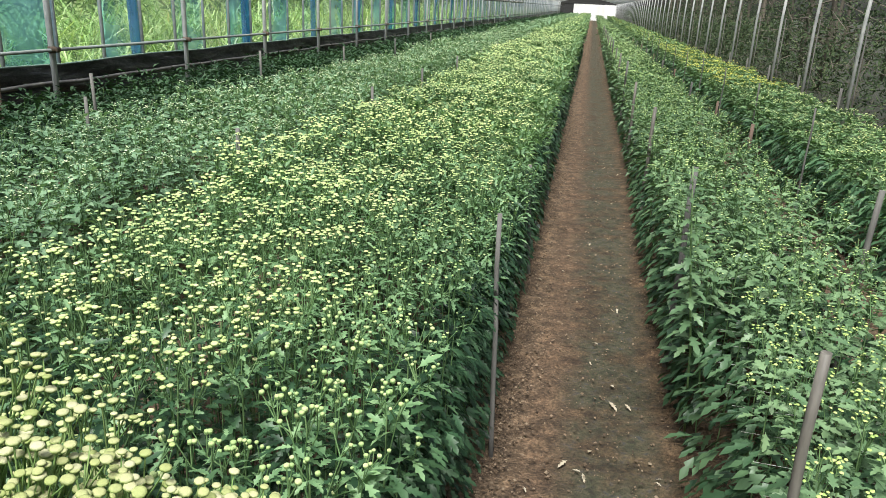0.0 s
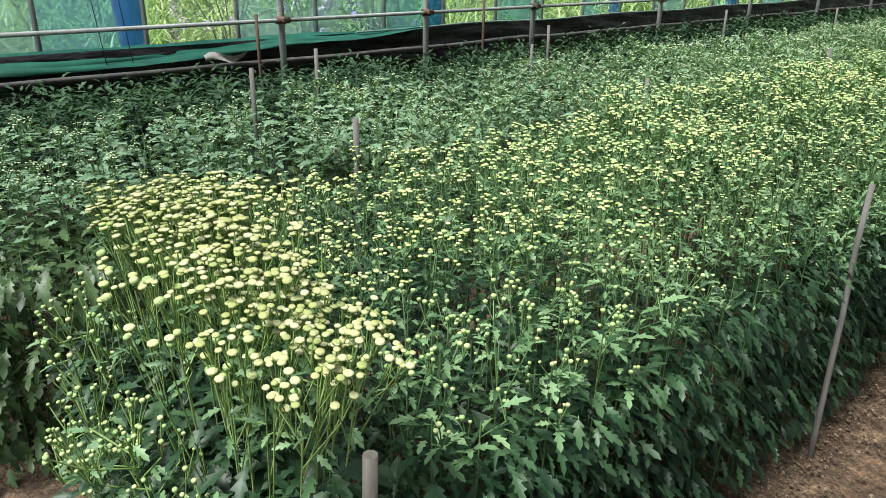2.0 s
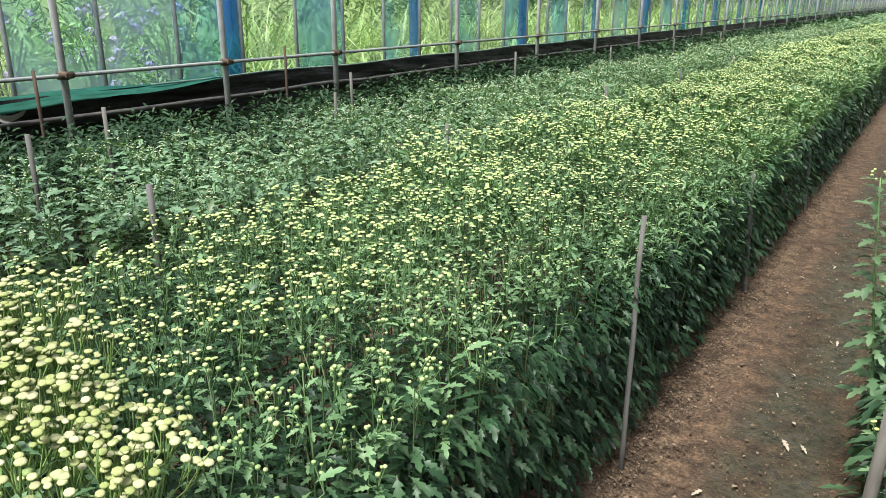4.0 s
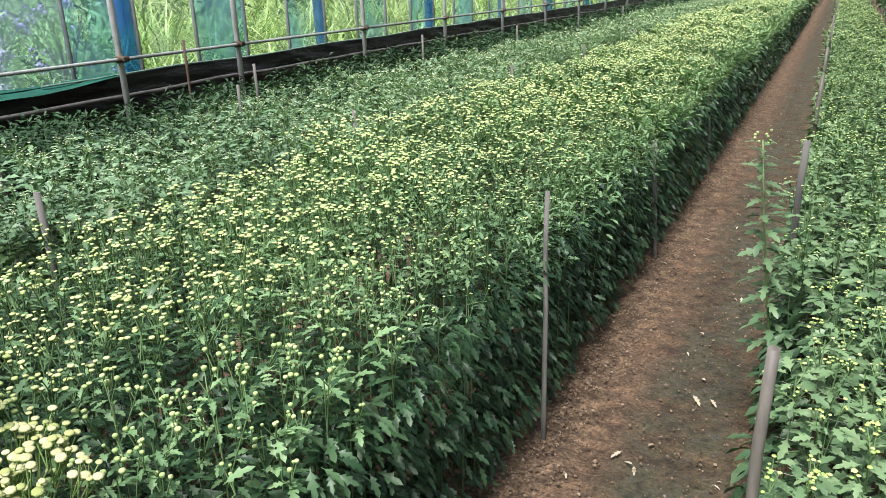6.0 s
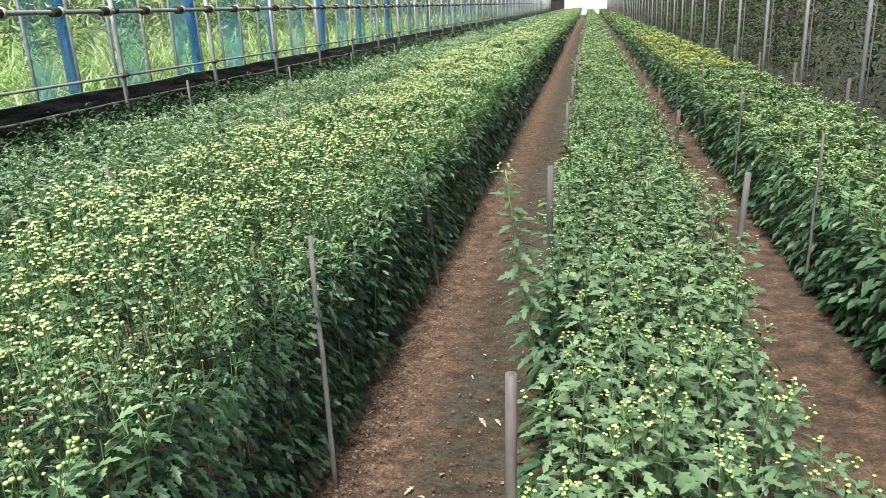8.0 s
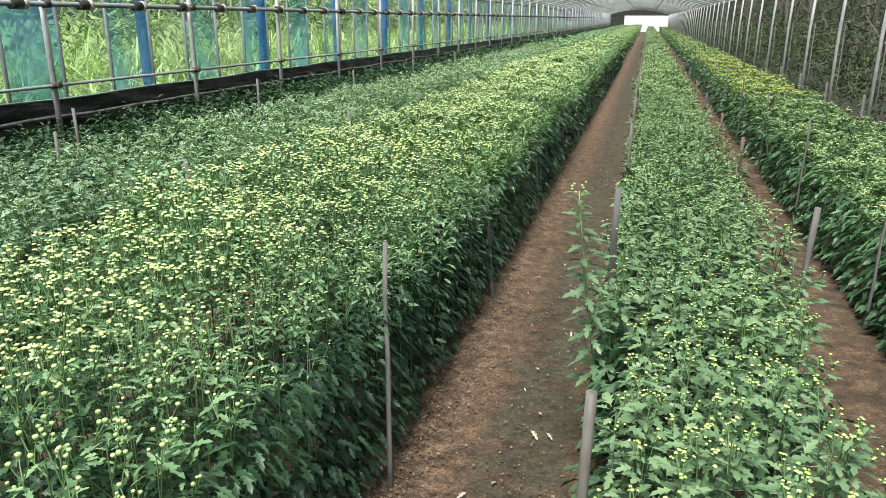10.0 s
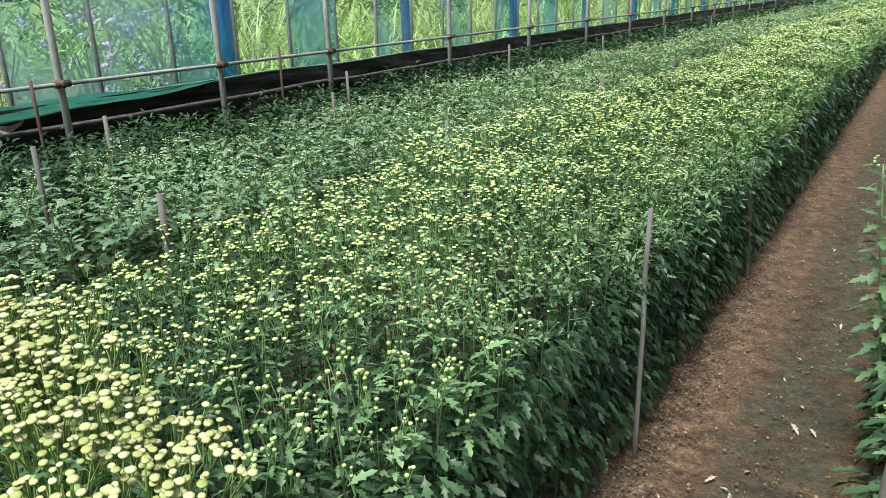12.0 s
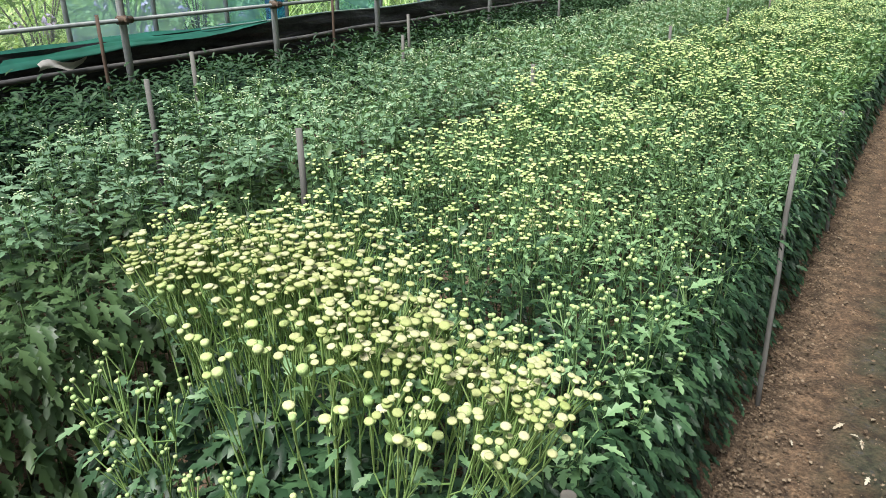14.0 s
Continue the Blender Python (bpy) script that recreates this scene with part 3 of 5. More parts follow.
def sheet(bm, grid):
    rows = [[bm.verts.new(p) for p in row] for row in grid]
    for a, b in zip(rows, rows[1:]):
        for k in range(len(a) - 1):
            bm.faces.new((a[k], a[k + 1], b[k + 1], b[k])).smooth = True
    return bm


def setting(name, bm, material, label, category="", kind="structure"):
    me = bpy.data.meshes.new(name)
    bm.to_mesh(me)
    bm.free()
    me.materials.append(material)
    return tagged(new(name, me), label, category, kind=kind)


def house():
    # roof film over arches
    n = 10
    span = [(WALL_L + (WALL_R - WALL_L) * k / n, EAVE + (RIDGE - EAVE) * math.sin(math.pi * k / n)) for k in range(n + 1)]
    setting("ceiling", sheet(bmesh.new(), [[(x, y, z) for x, z in span] for y in np.linspace(-3, END, 40)]), FILM_ROOF, "milky greenhouse film stretched over the roof arches", "roof film")
    # walls of film, panel by panel
    wall = new("wall_west")
    tagged(wall, "tall clear and blue-tinted film wall of the greenhouse", "wall", kind="structure")
    pipes = [1.71 + 0.735 * k for k in range(-6, 157)]
    for k, (a, b) in enumerate(zip(pipes, pipes[1:])):
        kind = (FILM_BLUE, FILM_CLEAR, FILM_BLUE, FILM_CLEAR)[k % 4] if a > 6.0 else (FILM_TEAL, FILM_TEAL, FILM_BLUE, FILM_CLEAR)[k % 4]
        part("film_panel", sheet(bmesh.new(), [[(WALL_L - 0.02 + 0.012 * math.sin(y * 9 + z * 3), y, z) for y in np.linspace(a, b, 5)] for z in np.linspace(0.62, EAVE, 7)]), kind, wall)
    for k, y in enumerate(pipes):
        pipe("wall_pipe", (WALL_L, y, -0.1), (WALL_L, y, EAVE), 0.019, GALV, "bluish galvanised upright pipe of the film wall", "pipe", "wall pipes")
    setting("wall_south", sheet(bmesh.new(), [[(x, -3, z) for x in np.linspace(WALL_L, WALL_R, 6)] for z in (0, 1.3, EAVE)]), FILM_CLEAR, "clear film closing the near gable of the greenhouse", "wall")
    setting("wall_gable", sheet(bmesh.new(), [[(WALL_L + (WALL_R - WALL_L) * k / n, -3, z0 + (z1 - z0) * f) for k, (z0, z1) in enumerate([(EAVE, z) for x, z in span])] for f in (0.02, 1)]), FILM_CLEAR, "clear film in the near gable", "wall")
    # far end: white sheet; panels coloured dark for unlit doorway, shaded band under roof
    setting("wall_north", sheet(bmesh.new(), [[(x, END + 0.03 * math.sin(9 * x), z) for x in np.linspace(-2.6, WALL_R, 30)] for z in (0, 1.2, 2.25)]), WHITE_SHEET, "white sheet closing the far end of the greenhouse", "wall")
    setting("door_1", box(bmesh.new(), (WALL_L, END + 0.1, 0), (-2.6, END + 0.15, 2.25), 0.01), DARK, "panel coloured dark for the unlit open doorway at the far end", "door")
    setting("trim", box(bmesh.new(), (WALL_L, END + 0.06, 2.25), (WALL_R, END + 0.1, 2.55)), DARK, "panel coloured dark for the shaded gable above the white sheet", "gable")


house()


def arch(y):
    n = 14
    pts = [(WALL_L + (WALL_R - WALL_L) * k / n, y, EAVE - 0.03 + (RIDGE - EAVE) * math.sin(math.pi * k / n)) for k in range(n + 1)]
    bm = tube(bmesh.new(), pts, 0.024, 6)
    me = bpy.data.meshes.new("roof_arch")
    bm.to_mesh(me)
    bm.free()
    me.materials.append(GALV)
    return tagged(new("roof_arch", me), "bent galvanised pipe arch carrying the roof film", "roof arch", "roof arches")


first = arch(0.0)
for k in range(1, 48):
    copy_thing(first, pose(0, 2.45 * k, 0))
for x in (-3.0, -0.7, 1.6):
    k = (x - WALL_L) / (WALL_R - WALL_L)
    pipe("purlin", (x, -3, EAVE - 0.08 + (RIDGE - EAVE) * math.sin(math.pi * k)), (x, END, EAVE - 0.08 + (RIDGE - EAVE) * math.sin(math.pi * k)), 0.022, GALV, "long galvanised purlin under the roof film", "purlin", "purlins")
for x in (WALL_L + 0.02, WALL_R - 0.02):
    pipe("eave_beam", (x, -3, EAVE - 0.02), (x, END, EAVE - 0.02), 0.03, GALV, "galvanised eave pipe along the wall top", "eave beam", "eave beams")

# inner posts and rails on the left
LEFT_POSTS = [0.9, 3.334, 4.8, 6.24] + [8.56 + 2.27 * k for k in range(47)]


def clamp_on(post, z, dx=0.03, material=RUST):
    bm = tube(bmesh.new(), [(dx - 0.005, -0.06, z), (dx - 0.005, 0.06, z)], [0.026, 0.026], 8)
    tube(bm, [(0, 0, z - 0.03), (0, 0, z + 0.03)], 0.033, 8)
    box(bm, (dx + 0.012, -0.018, z - 0.014), (dx + 0.04, 0.018, z + 0.014), 0.004)
    clamp = part("clamp", bm, material, post, "rusty brown pipe clamp")
    part("bolt", tube(bmesh.new(), [(dx + 0.03, 0, z - 0.028), (dx + 0.03, 0, z + 0.03)], 0.006, 6), CLAMP, clamp, "dark bolt")
    return clamp


def inner_post(y):
    ob = new("inner_post")
    tagged(ob, "pale galvanised post clamped to two horizontal rails", "post", "inner posts")
    part("upright", tube(bmesh.new(), [(0, 0, -0.1), (0, 0, EAVE + 0.1)], 0.027, 10), PIPE_PALE, ob)
    clamp_on(ob, 1.155)
    bm = tube(bmesh.new(), [(0.045, -0.035, 1.88), (0.045, 0.035, 1.88)], 0.036, 10)
    part("coupling", bm, CLAMP, ob, "dark coupling on the upper rail")
    ob.matrix_world = pose(POST_L, y, 0)
    return ob


post = inner_post(LEFT_POSTS[0])
for y in LEFT_POSTS[1:]:
    copy_thing(post, pose(POST_L, y, 0, 0, 0, 0))
pipe("lower_rail", (POST_L + 0.03, -3, 1.155), (POST_L + 0.03, END, 1.155), 0.0155, GALV, "thin greenish grey horizontal rail along the posts", "rail", "rails")
pipe("upper_rail", (POST_L + 0.045, -3, 1.88), (POST_L + 0.045, END, 1.88), 0.025, GALV, "thick galvanised upper rail along the posts", "rail", "rails")


def roller(y):
    ob = new("rail_coupling")
    tagged(ob, "dark coupling with a pale ring on the upper rail", "coupling", "rail couplings")
    part("sleeve", tube(bmesh.new(), [(0, -0.10, 0), (0, 0.02, 0)], 0.05, 10), CLAMP, ob)
    part("ring", tube(bmesh.new(), [(0, 0.02, 0), (0, 0.032, 0), (0, 0.06, 0), (0, 0.072, 0)], [0.05, 0.057, 0.057, 0.05], 10), RING, ob, "pale ring")
    ob.matrix_world = pose(POST_L + 0.045, y, 1.88)
    return ob


ring = roller(4.3)
for k in range(1, 60):
    copy_thing(ring, pose(POST_L + 0.045, 4.3 + 0.815 * k, 1.88))


# black sheet along the foot of the wall, with its hem, and green netting
def black_band():
    ob = new("ground_sheet")
    tagged(ob, "wrinkled black plastic sheet along the foot of the wall", "plastic sheet")
    ys = np.concatenate([np.arange(-3, 20, 0.12), np.arange(20, END, 0.6)])
    zs = np.concatenate([np.linspace(0, 0.7, 4), np.linspace(0.75, 1, 10)])
    grid = []
    for f in zs:
        row = []
        for y in ys:
            v = Vector((y * 1.1, f * 2.2, 3.0))
            fold = 0.05 * noise.noise(v) + 0.035 * noise.noise(Vector((y * 1.6 + f * 5, f * 11, 1))) + 0.018 * noise.noise(Vector((y * 4.0 - f * 7, f * 18, 4)))
            top = 0.99 + 0.02 * noise.noise(Vector((y * 0.8, 7, 0)))
            row.append((-4.70 + 0.08 * math.sin(f * 3.1) + fold, y, 0.02 + (top - 0.02) * f))
        grid.append(row)
    part("cloth", sheet(bmesh.new(), grid), BLACK, ob)
    pts = [(-4.56 + 0.02 * noise.noise(Vector((y, 2, 2))), y, 0.83 + 0.025 * noise.noise(Vector((y * 0.9, 1, 5)))) for y in np.concatenate([np.arange(-3, 20, 0.25), np.arange(20, END, 1.2)])]
    part("hem", tube(bmesh.new(), pts, 0.02, 6), HEM, ob, "grey rolled hem")
    pts = [(-4.665 + 0.015 * noise.noise(Vector((y, 5, 1))), y, 1.0 + 0.02 * noise.noise(Vector((y * 0.8, 7, 0)))) for y in np.concatenate([np.arange(4.2, 20, 0.25), np.arange(20, END, 1.2)])]
    part("edge_cord", tube(bmesh.new(), pts, 0.009, 5), CORD, ob, "pale green cord along the upper edge")
    return ob


black_band()


def green_net():
    ob = new("green_netting")
    tagged(ob, "bright green netting laid in folds over the black sheet", "netting")
    for lo, hi in ((0.0, 0.36), (0.36, 0.7), (0.7, 1.0)):
        grid = []
        for f in np.linspace(lo, hi, 4):
            grid.append([(-4.76 + 0.17 * f + 0.03 * noise.noise(Vector((y * 1.5, f * 4, 9))) + 0.012 * math.sin((f - lo) / (hi - lo) * math.pi), y,
                          (1.005 + 0.015 * noise.noise(Vector((y * 1.3, 0, 4)))) - (0.125 * min(1, (5.0 - y) / 3.0 + 0.1)) * f + 0.012 * noise.noise(Vector((y * 3, f * 6, 2)))) for y in np.arange(-1.0, 5.0, 0.08)])
        part("fold", sheet(bmesh.new(), grid), NET_GREEN, ob)


green_net()


def blue_bundle(y, w, label):
    bm = bmesh.new()
    rows = []
    for z in np.linspace(0.9, EAVE, 12):
        row = []
        for k in range(17):
            a = 2 * math.pi * k / 16
            r = 0.5 * w * (1 + 0.22 * math.sin(5 * a + z) + 0.1 * math.sin(3 * a + 4 * z))
            row.append((WALL_L - 0.06 + 0.4 * r * math.cos(a), y + r * math.sin(a) + 0.02 * math.sin(z * 3), z))
        rows.append(row)
    sheet(bm, rows)
    me = bpy.data.meshes.new("blue_curtain")
    bm.to_mesh(me)
    bm.free()
    me.materials.append(BLUE_CLOTH)
    return tagged(new("blue_curtain", me), label, "curtain", "blue curtains")


for k, y in enumerate([2.36, 5.3, 8.3, 11.25, 14.15, 17.0, 19.9, 22.8, 25.7, 28.6, 31.5]):
    blue_bundle(y, 0.17 + 0.05 * (k % 2), "gathered blue film hanging in folds on the wall")

# posts on the right


def right_post(k):
    ob = new("side_post")
    tagged(ob, "pale grey steel post along the wooded side", "post", "side posts")
    part("upright", tube(bmesh.new(), [(0, 0, -0.1), (0.0, 0, 1.6), (0.03, 0, EAVE + 0.05)], 0.023, 10), PIPE_PALE, ob)
    part("thin_pole", tube(bmesh.new(), [(0.12, 0.22, 0), (0.1, 0.14, 1.7)], 0.008, 6), STAKE, ob, "thin grey pole beside the post")
    part("foot_stake", tube(bmesh.new(), [(0.05, 0.5, 0), (0.05, 0.5, 0.85)], 0.017, 6), STAKE, ob, "short wooden stake")
    ob.matrix_world = pose(POST_R, 10.5 + 2.13 * k, 0)
    return ob


first = right_post(-3)
for k in range(-2, 52):
    copy_thing(first, pose(POST_R, 10.5 + 2.13 * k, 0))


# ---------------------------------------------------------------- the beds
A0 = dict(height=0.98, crowd=0.6, leaves=58, leaf_len=0.052, buds=13, bud_r=0.0070, lod=0, spread=0.085, low=0.12, fresh=0.98, more=4, stalk=0.06, droop=0.5, rise=0.25, small=0.62)
A1 = dict(A0, leaves=32, crowd=0.42, leaf_len=0.052, buds=16, bud_r=0.0086, lod=1, low=0.38, fresh=0.72, more=10, small=0.68, stalk=0.065, rise=0.5, level=0.6)
A2 = dict(A1, leaves=18, crowd=0.4, leaf_len=0.072, buds=20, bud_r=0.0106, lod=2, spread=0.1, low=0.5, fresh=0.6, more=6, small=0.72)
A3 = dict(A1, leaves=16, crowd=0.4, leaf_len=0.088, buds=27, bud_r=0.0148, lod=3, spread=0.12, low=0.55, fresh=0.55, more=4, small=0.8)
A4 = dict(A3, leaves=12, leaf_len=0.15, buds=29, bud_r=0.0215, spread=0.2, fresh=0.5)
AX0, AX1 = -1.26, 0.0
SHOULDER, RIM = 0.36, 0.12


def shoulder_kind(d, **more):
    return variants(6, **{**d, **dict(height=0.93, buds=9, bud_r=d["bud_r"] * 0.8, leaves=int(d["leaves"] * 1.1)), **more})


def rim_kind(d, **more):
    return variants(6, **{**d, **dict(height=0.87, buds=5, bud_r=d["bud_r"] * 0.66, leaf_len=d["leaf_len"] * 1.08, leaves=int(d["leaves"] * 1.4), low=0.25, droop=1.2), **more})


def across(at, y_mat, inner, shoulder, rim, s_mat=None):
    """Plants of a stretch sorted by their place across the bed."""
    d = AX1 - at[:, 0]
    return [(inner, at[d >= SHOULDER], y_mat), (shoulder, at[(d < SHOULDER) & (d >= RIM)], s_mat or BUD_GREEN), (rim, at[d < RIM], BUD_GREEN)]


stretch = []
for d, y0, y1, dens, far in ((A1, 2.8, 4.8, 88, 0), (A2, 4.8, 10, 88, 1), (A3, 10, 25, 46, 1), (A4, 25, 60, 16, 1), (A4, 60, END - 1, 6, 1)):
    sh = shoulder_kind(d, buds=(16, 18)[far], bud_r=d["bud_r"] * 0.9, fresh=d["fresh"] - 0.2)
    rm = rim_kind(d, buds=(9, 11)[far], height=(0.88, 0.91)[far], fresh=0.68)
    stretch += across(spots(AX0, AX1, y0, y1, dens), BUD_YELLOW, variants(8, **d), sh, rm, BUD_YELLOW)
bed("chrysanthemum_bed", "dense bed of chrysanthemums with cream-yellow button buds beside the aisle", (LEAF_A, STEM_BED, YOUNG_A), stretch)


def head_mesh(name, material, plump=1.0):
    return mesh_of(name, *bud_shape(0, plump), material)


def open_flower():
    """A small flower just opened: a ring of blunt petals round a domed middle."""
    V, F = bud_shape(0)
    V = V * np.array([0.55, 0.55, 0.7])
    parts = [(V, F)]
    for ring, (r0, r1, z) in enumerate(((0.35, 1.15, 0.05), (0.35, 0.95, 0.16))):
        for k in range(13):
            a = 2 * math.pi * (k + 0.5 * ring) / 13
            u, w = np.array([math.cos(a), math.sin(a), 0]), np.array([-math.sin(a), math.cos(a), 0])
            pts = np.array([u * r0 - w * 0.08, u * r0 + w * 0.08, u * r1 * 0.9 + w * 0.2, u * r1 + np.array([0, 0, -0.03]), u * r1 * 0.9 - w * 0.2]) + np.array([0, 0, z])
            parts.append((pts, np.array([(0, 2, 1), (0, 4, 2), (4, 3, 2)])))
    return mesh_of("open_flower", *joined(parts), PETAL)


def head_material(name, face, cup):
    """A flower head: pale face, greener towards its underside, finely speckled by the florets."""
    m, n, l, b = mat(name)
    tc = n.new("ShaderNodeTexCoord")
    sep = n.new("ShaderNodeSeparateXYZ")
    l.new(tc.outputs["Object"], sep.inputs[0])
    info = n.new("ShaderNodeObjectInfo")
    r = ramp(n, face)
    l.new(info.outputs["Random"], r.inputs[0])
    grain = n.new("ShaderNodeTexVoronoi")
    grain.inputs["Scale"].default_value = 8.0
    l.new(tc.outputs["Object"], grain.inputs["Vector"])
    fleck = ramp(n, [(0.0, (1.06, 1.05, 1.0)), (0.7, (0.9, 0.91, 0.84))])
    l.new(grain.outputs["Distance"], fleck.inputs[0])
    top = mixed(n, l, "MULTIPLY", 1.0, r.outputs[0], fleck.outputs[0])
    side = n.new("ShaderNodeMapRange")
    side.inputs["From Min"].default_value, side.inputs["From Max"].default_value = -0.12, 0.3
    l.new(sep.outputs["Z"], side.inputs["Value"])
    l.new(mixed(n, l, "MIX", side.outputs[0], cup, top), b.inputs["Base Color"])
    b.inputs["Roughness"].default_value = 0.7
    bumped(n, l, b, grain.outputs["Distance"], 0.25, 0.05)
    return m


CREAM_HEAD = head_material("cream_head", [(0, (0.32, 0.38, 0.13)), (0.3, (0.42, 0.445, 0.2)), (0.7, (0.50, 0.50, 0.285)), (1, (0.58, 0.56, 0.38))], (0.22, 0.33, 0.08))
PALE_HEAD = head_material("pale_head", [(0, (0.42, 0.54, 0.2)), (0.6, (0.58, 0.63, 0.3)), (1, (0.68, 0.67, 0.38))], (0.24, 0.38, 0.11))
GREEN_HEAD = head_material("green_head", [(0, (0.34, 0.50, 0.20)), (0.6, (0.47, 0.60, 0.26)), (1, (0.6, 0.66, 0.34))], (0.25, 0.40, 0.14))
HEAD = {"cream": head_mesh("flower_head", CREAM_HEAD, 1.0), "green": head_mesh("flower_head", GREEN_HEAD, 2.2), "pale": head_mesh("flower_head", PALE_HEAD, 1.25), "open": open_flower()}


def plant_thing(soups, look_of, label, group, stem=STEM_BED):
    """One plant of its own: foliage, branched stem and each flower head, under an empty at its foot."""
    ob = new("chrysanthemum")
    tagged(ob, label, "plant", group)
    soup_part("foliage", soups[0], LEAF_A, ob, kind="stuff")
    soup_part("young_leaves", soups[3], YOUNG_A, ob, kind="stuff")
    soup_part("stem", soups[1], stem, ob)
    for k, (M, size, p) in enumerate(soups[2]):
        h = new("flower_head", HEAD[look_of(k)])
        h.parent = ob
        h.matrix_local = Matrix.Translation(p) @ Matrix([list(r) for r in M]).to_4x4() @ Matrix.Scale(size, 4)
    return ob


def set_out(models, at, scale, lean=None, height=None):
    """Plants copied from the models to their places; the models take the first ones."""
    for i, p in enumerate(at):
        s = rng.uniform(*scale) * (1 if height is None else height[i])
        tilt = Matrix.Identity(4)
        if lean is not None:
            tilt = Euler((-math.atan(lean[i][1]), math.atan(lean[i][0]), 0)).to_matrix().to_4x4()
        m4 = Matrix.Translation(p) @ tilt @ Matrix.Rotation(rng.uniform(0, 6.28), 4, "Z")
        if i < len(models):
            c = models[i]
            c.matrix_basis = m4
        else:
            c = copy_thing(models[rng.integers(0, len(models))], m4)
        c.scale = (s, s, s)


at = spots(AX0, AX1, 0.98, 1.95, 96)
at = at[~((at[:, 1] < 1.10) & (at[:, 0] < -0.08))]
d = AX1 - at[:, 0]
for kinds, spec, sel, colour, label in (
        (10, A0, d >= SHOULDER, "pale", "green chrysanthemum with pale button buds in the bed"),
        (6, dict(A0, height=0.93, buds=9, bud_r=0.0062, fresh=0.96), (d < SHOULDER) & (d >= RIM), "green", "leafy chrysanthemum with small green buds in the bed"),
        (5, dict(A0, height=0.86, buds=6, bud_r=0.0055, fresh=0.95, leaf_len=0.076, leaves=54, crowd=0.9, low=0.05, droop=1.3), d < RIM, "green", "leafy chrysanthemum at the edge of the aisle")):
    models = [plant_thing(s, lambda k: colour, label, "bed plants") for s in variants(kinds, **spec, loose=True)]
    set_out(models, at[sel], (0.93, 1.06))


def bush(soups, materials, label, group, name="chrysanthemum"):
    """One plant of its own: old leaves, branched stem, young leaves and its spray of buds."""
    ob = new(name)
    tagged(ob, label, "plant", group)
    for name, k, material in (("foliage", 0, materials[0]), ("stem", 1, materials[1]), ("young_leaves", 3, materials[2]), ("bud_spray", 2, materials[3])):
        if len(soups[k][0]):
            soup_part(name, soups[k], material, ob, kind="" if name == "stem" else "stuff")
    return ob


def bushes(kinds, at, materials, label, group, name="chrysanthemum"):
    set_out([bush(s, materials, label, group, name) for s in kinds], at, (0.93, 1.06))


for (kinds, at, budmat), label in zip(across(spots(AX0, AX1, 1.95, 2.8, 92), BUD_YELLOW, variants(10, **dict(A0, leaves=24, low=0.35, buds=14, bud_r=0.0082, fresh=0.78, more=9, stalk=0.068, rise=0.35)), shoulder_kind(A0, leaves=28, low=0.3, buds=10, fresh=0.84), rim_kind(A0, leaves=44, height=0.88), BUD_GREEN),
                                      ("green chrysanthemum with pale yellow button buds in the bed", "leafy chrysanthemum with small yellow-green buds in the bed", "leafy chrysanthemum hanging over the edge of the aisle")):
    bushes(kinds, at, (LEAF_A, STEM_BED, YOUNG_A, budmat), label, "bed plants")

# the clump in bloom at the head of the bed: a leaning dome, its heads flat side by side, stems fanning out below
M0 = dict(height=1.2, leaves=46, leaf_len=0.07, buds=27, bud_r=0.0078, lod=0, spread=0.085, low=0.04, stalk=0.07, per=3, more=1, loose=True, low_bud=0.8, uneven=0.006, fresh=0.96, small=0.5, droop=0.7, thick=0.95, level=0.9, leafy_to=0.8)
tops = spots(-0.80, 0.06, 0.60, 0.98, 290)
front = np.interp(tops[:, 0], [-0.80, -0.4, -0.12, 0.02, 0.06], [0.73, 0.70, 0.69, 0.76, 0.81])
back = np.interp(tops[:, 0], [-0.80, -0.6, -0.3, 0.03], [0.90, 0.955, 0.945, 0.89])
keep = (tops[:, 1] > front) & (tops[:, 1] < back)
tops, front, back = tops[keep], front[keep], back[keep]
f = (tops[:, 1] - front) / (back - front)
high = np.interp(tops[:, 0], [-0.80, -0.55, -0.3, 0.03], [1.19, 1.215, 1.185, 1.13]) - 0.16 * np.clip(0.35 - f, 0, 1)
foot = np.stack([-0.47 + 0.5 * (tops[:, 0] + 0.42), 0.86 + 0.35 * (tops[:, 1] - 0.85), 0 * f], 1)
lean = (tops[:, :2] - foot[:, :2]) / high[:, None]
models = [plant_thing(s, lambda k: "cream", "tall chrysanthemum in cream bloom leaning towards the aisle", "blooming clump", STEM_BLOOM) for s in variants(7, **M0)]
models += [plant_thing(s, lambda k: "pale" if k % 3 else "green", "tall chrysanthemum with half-closed pale buds at the clump's side", "blooming clump", STEM_BLOOM) for s in variants(4, **dict(M0, buds=11, per=3, bud_r=0.0088, stalk=0.1, low_bud=0.65))]
models.append(plant_thing(plant_shape(**dict(M0, buds=7)), lambda k: "open" if k < 2 else "cream", "tall chrysanthemum with two opened cream flowers", "blooming clump", STEM_BLOOM))
inner = f > 0.2
set_out(models[:7], foot[inner], (0.98, 1.02), lean[inner], high[inner] / 1.2)
set_out(models[7:], foot[~inner], (0.97, 1.03), lean[~inner], high[~inner] / 1.2)

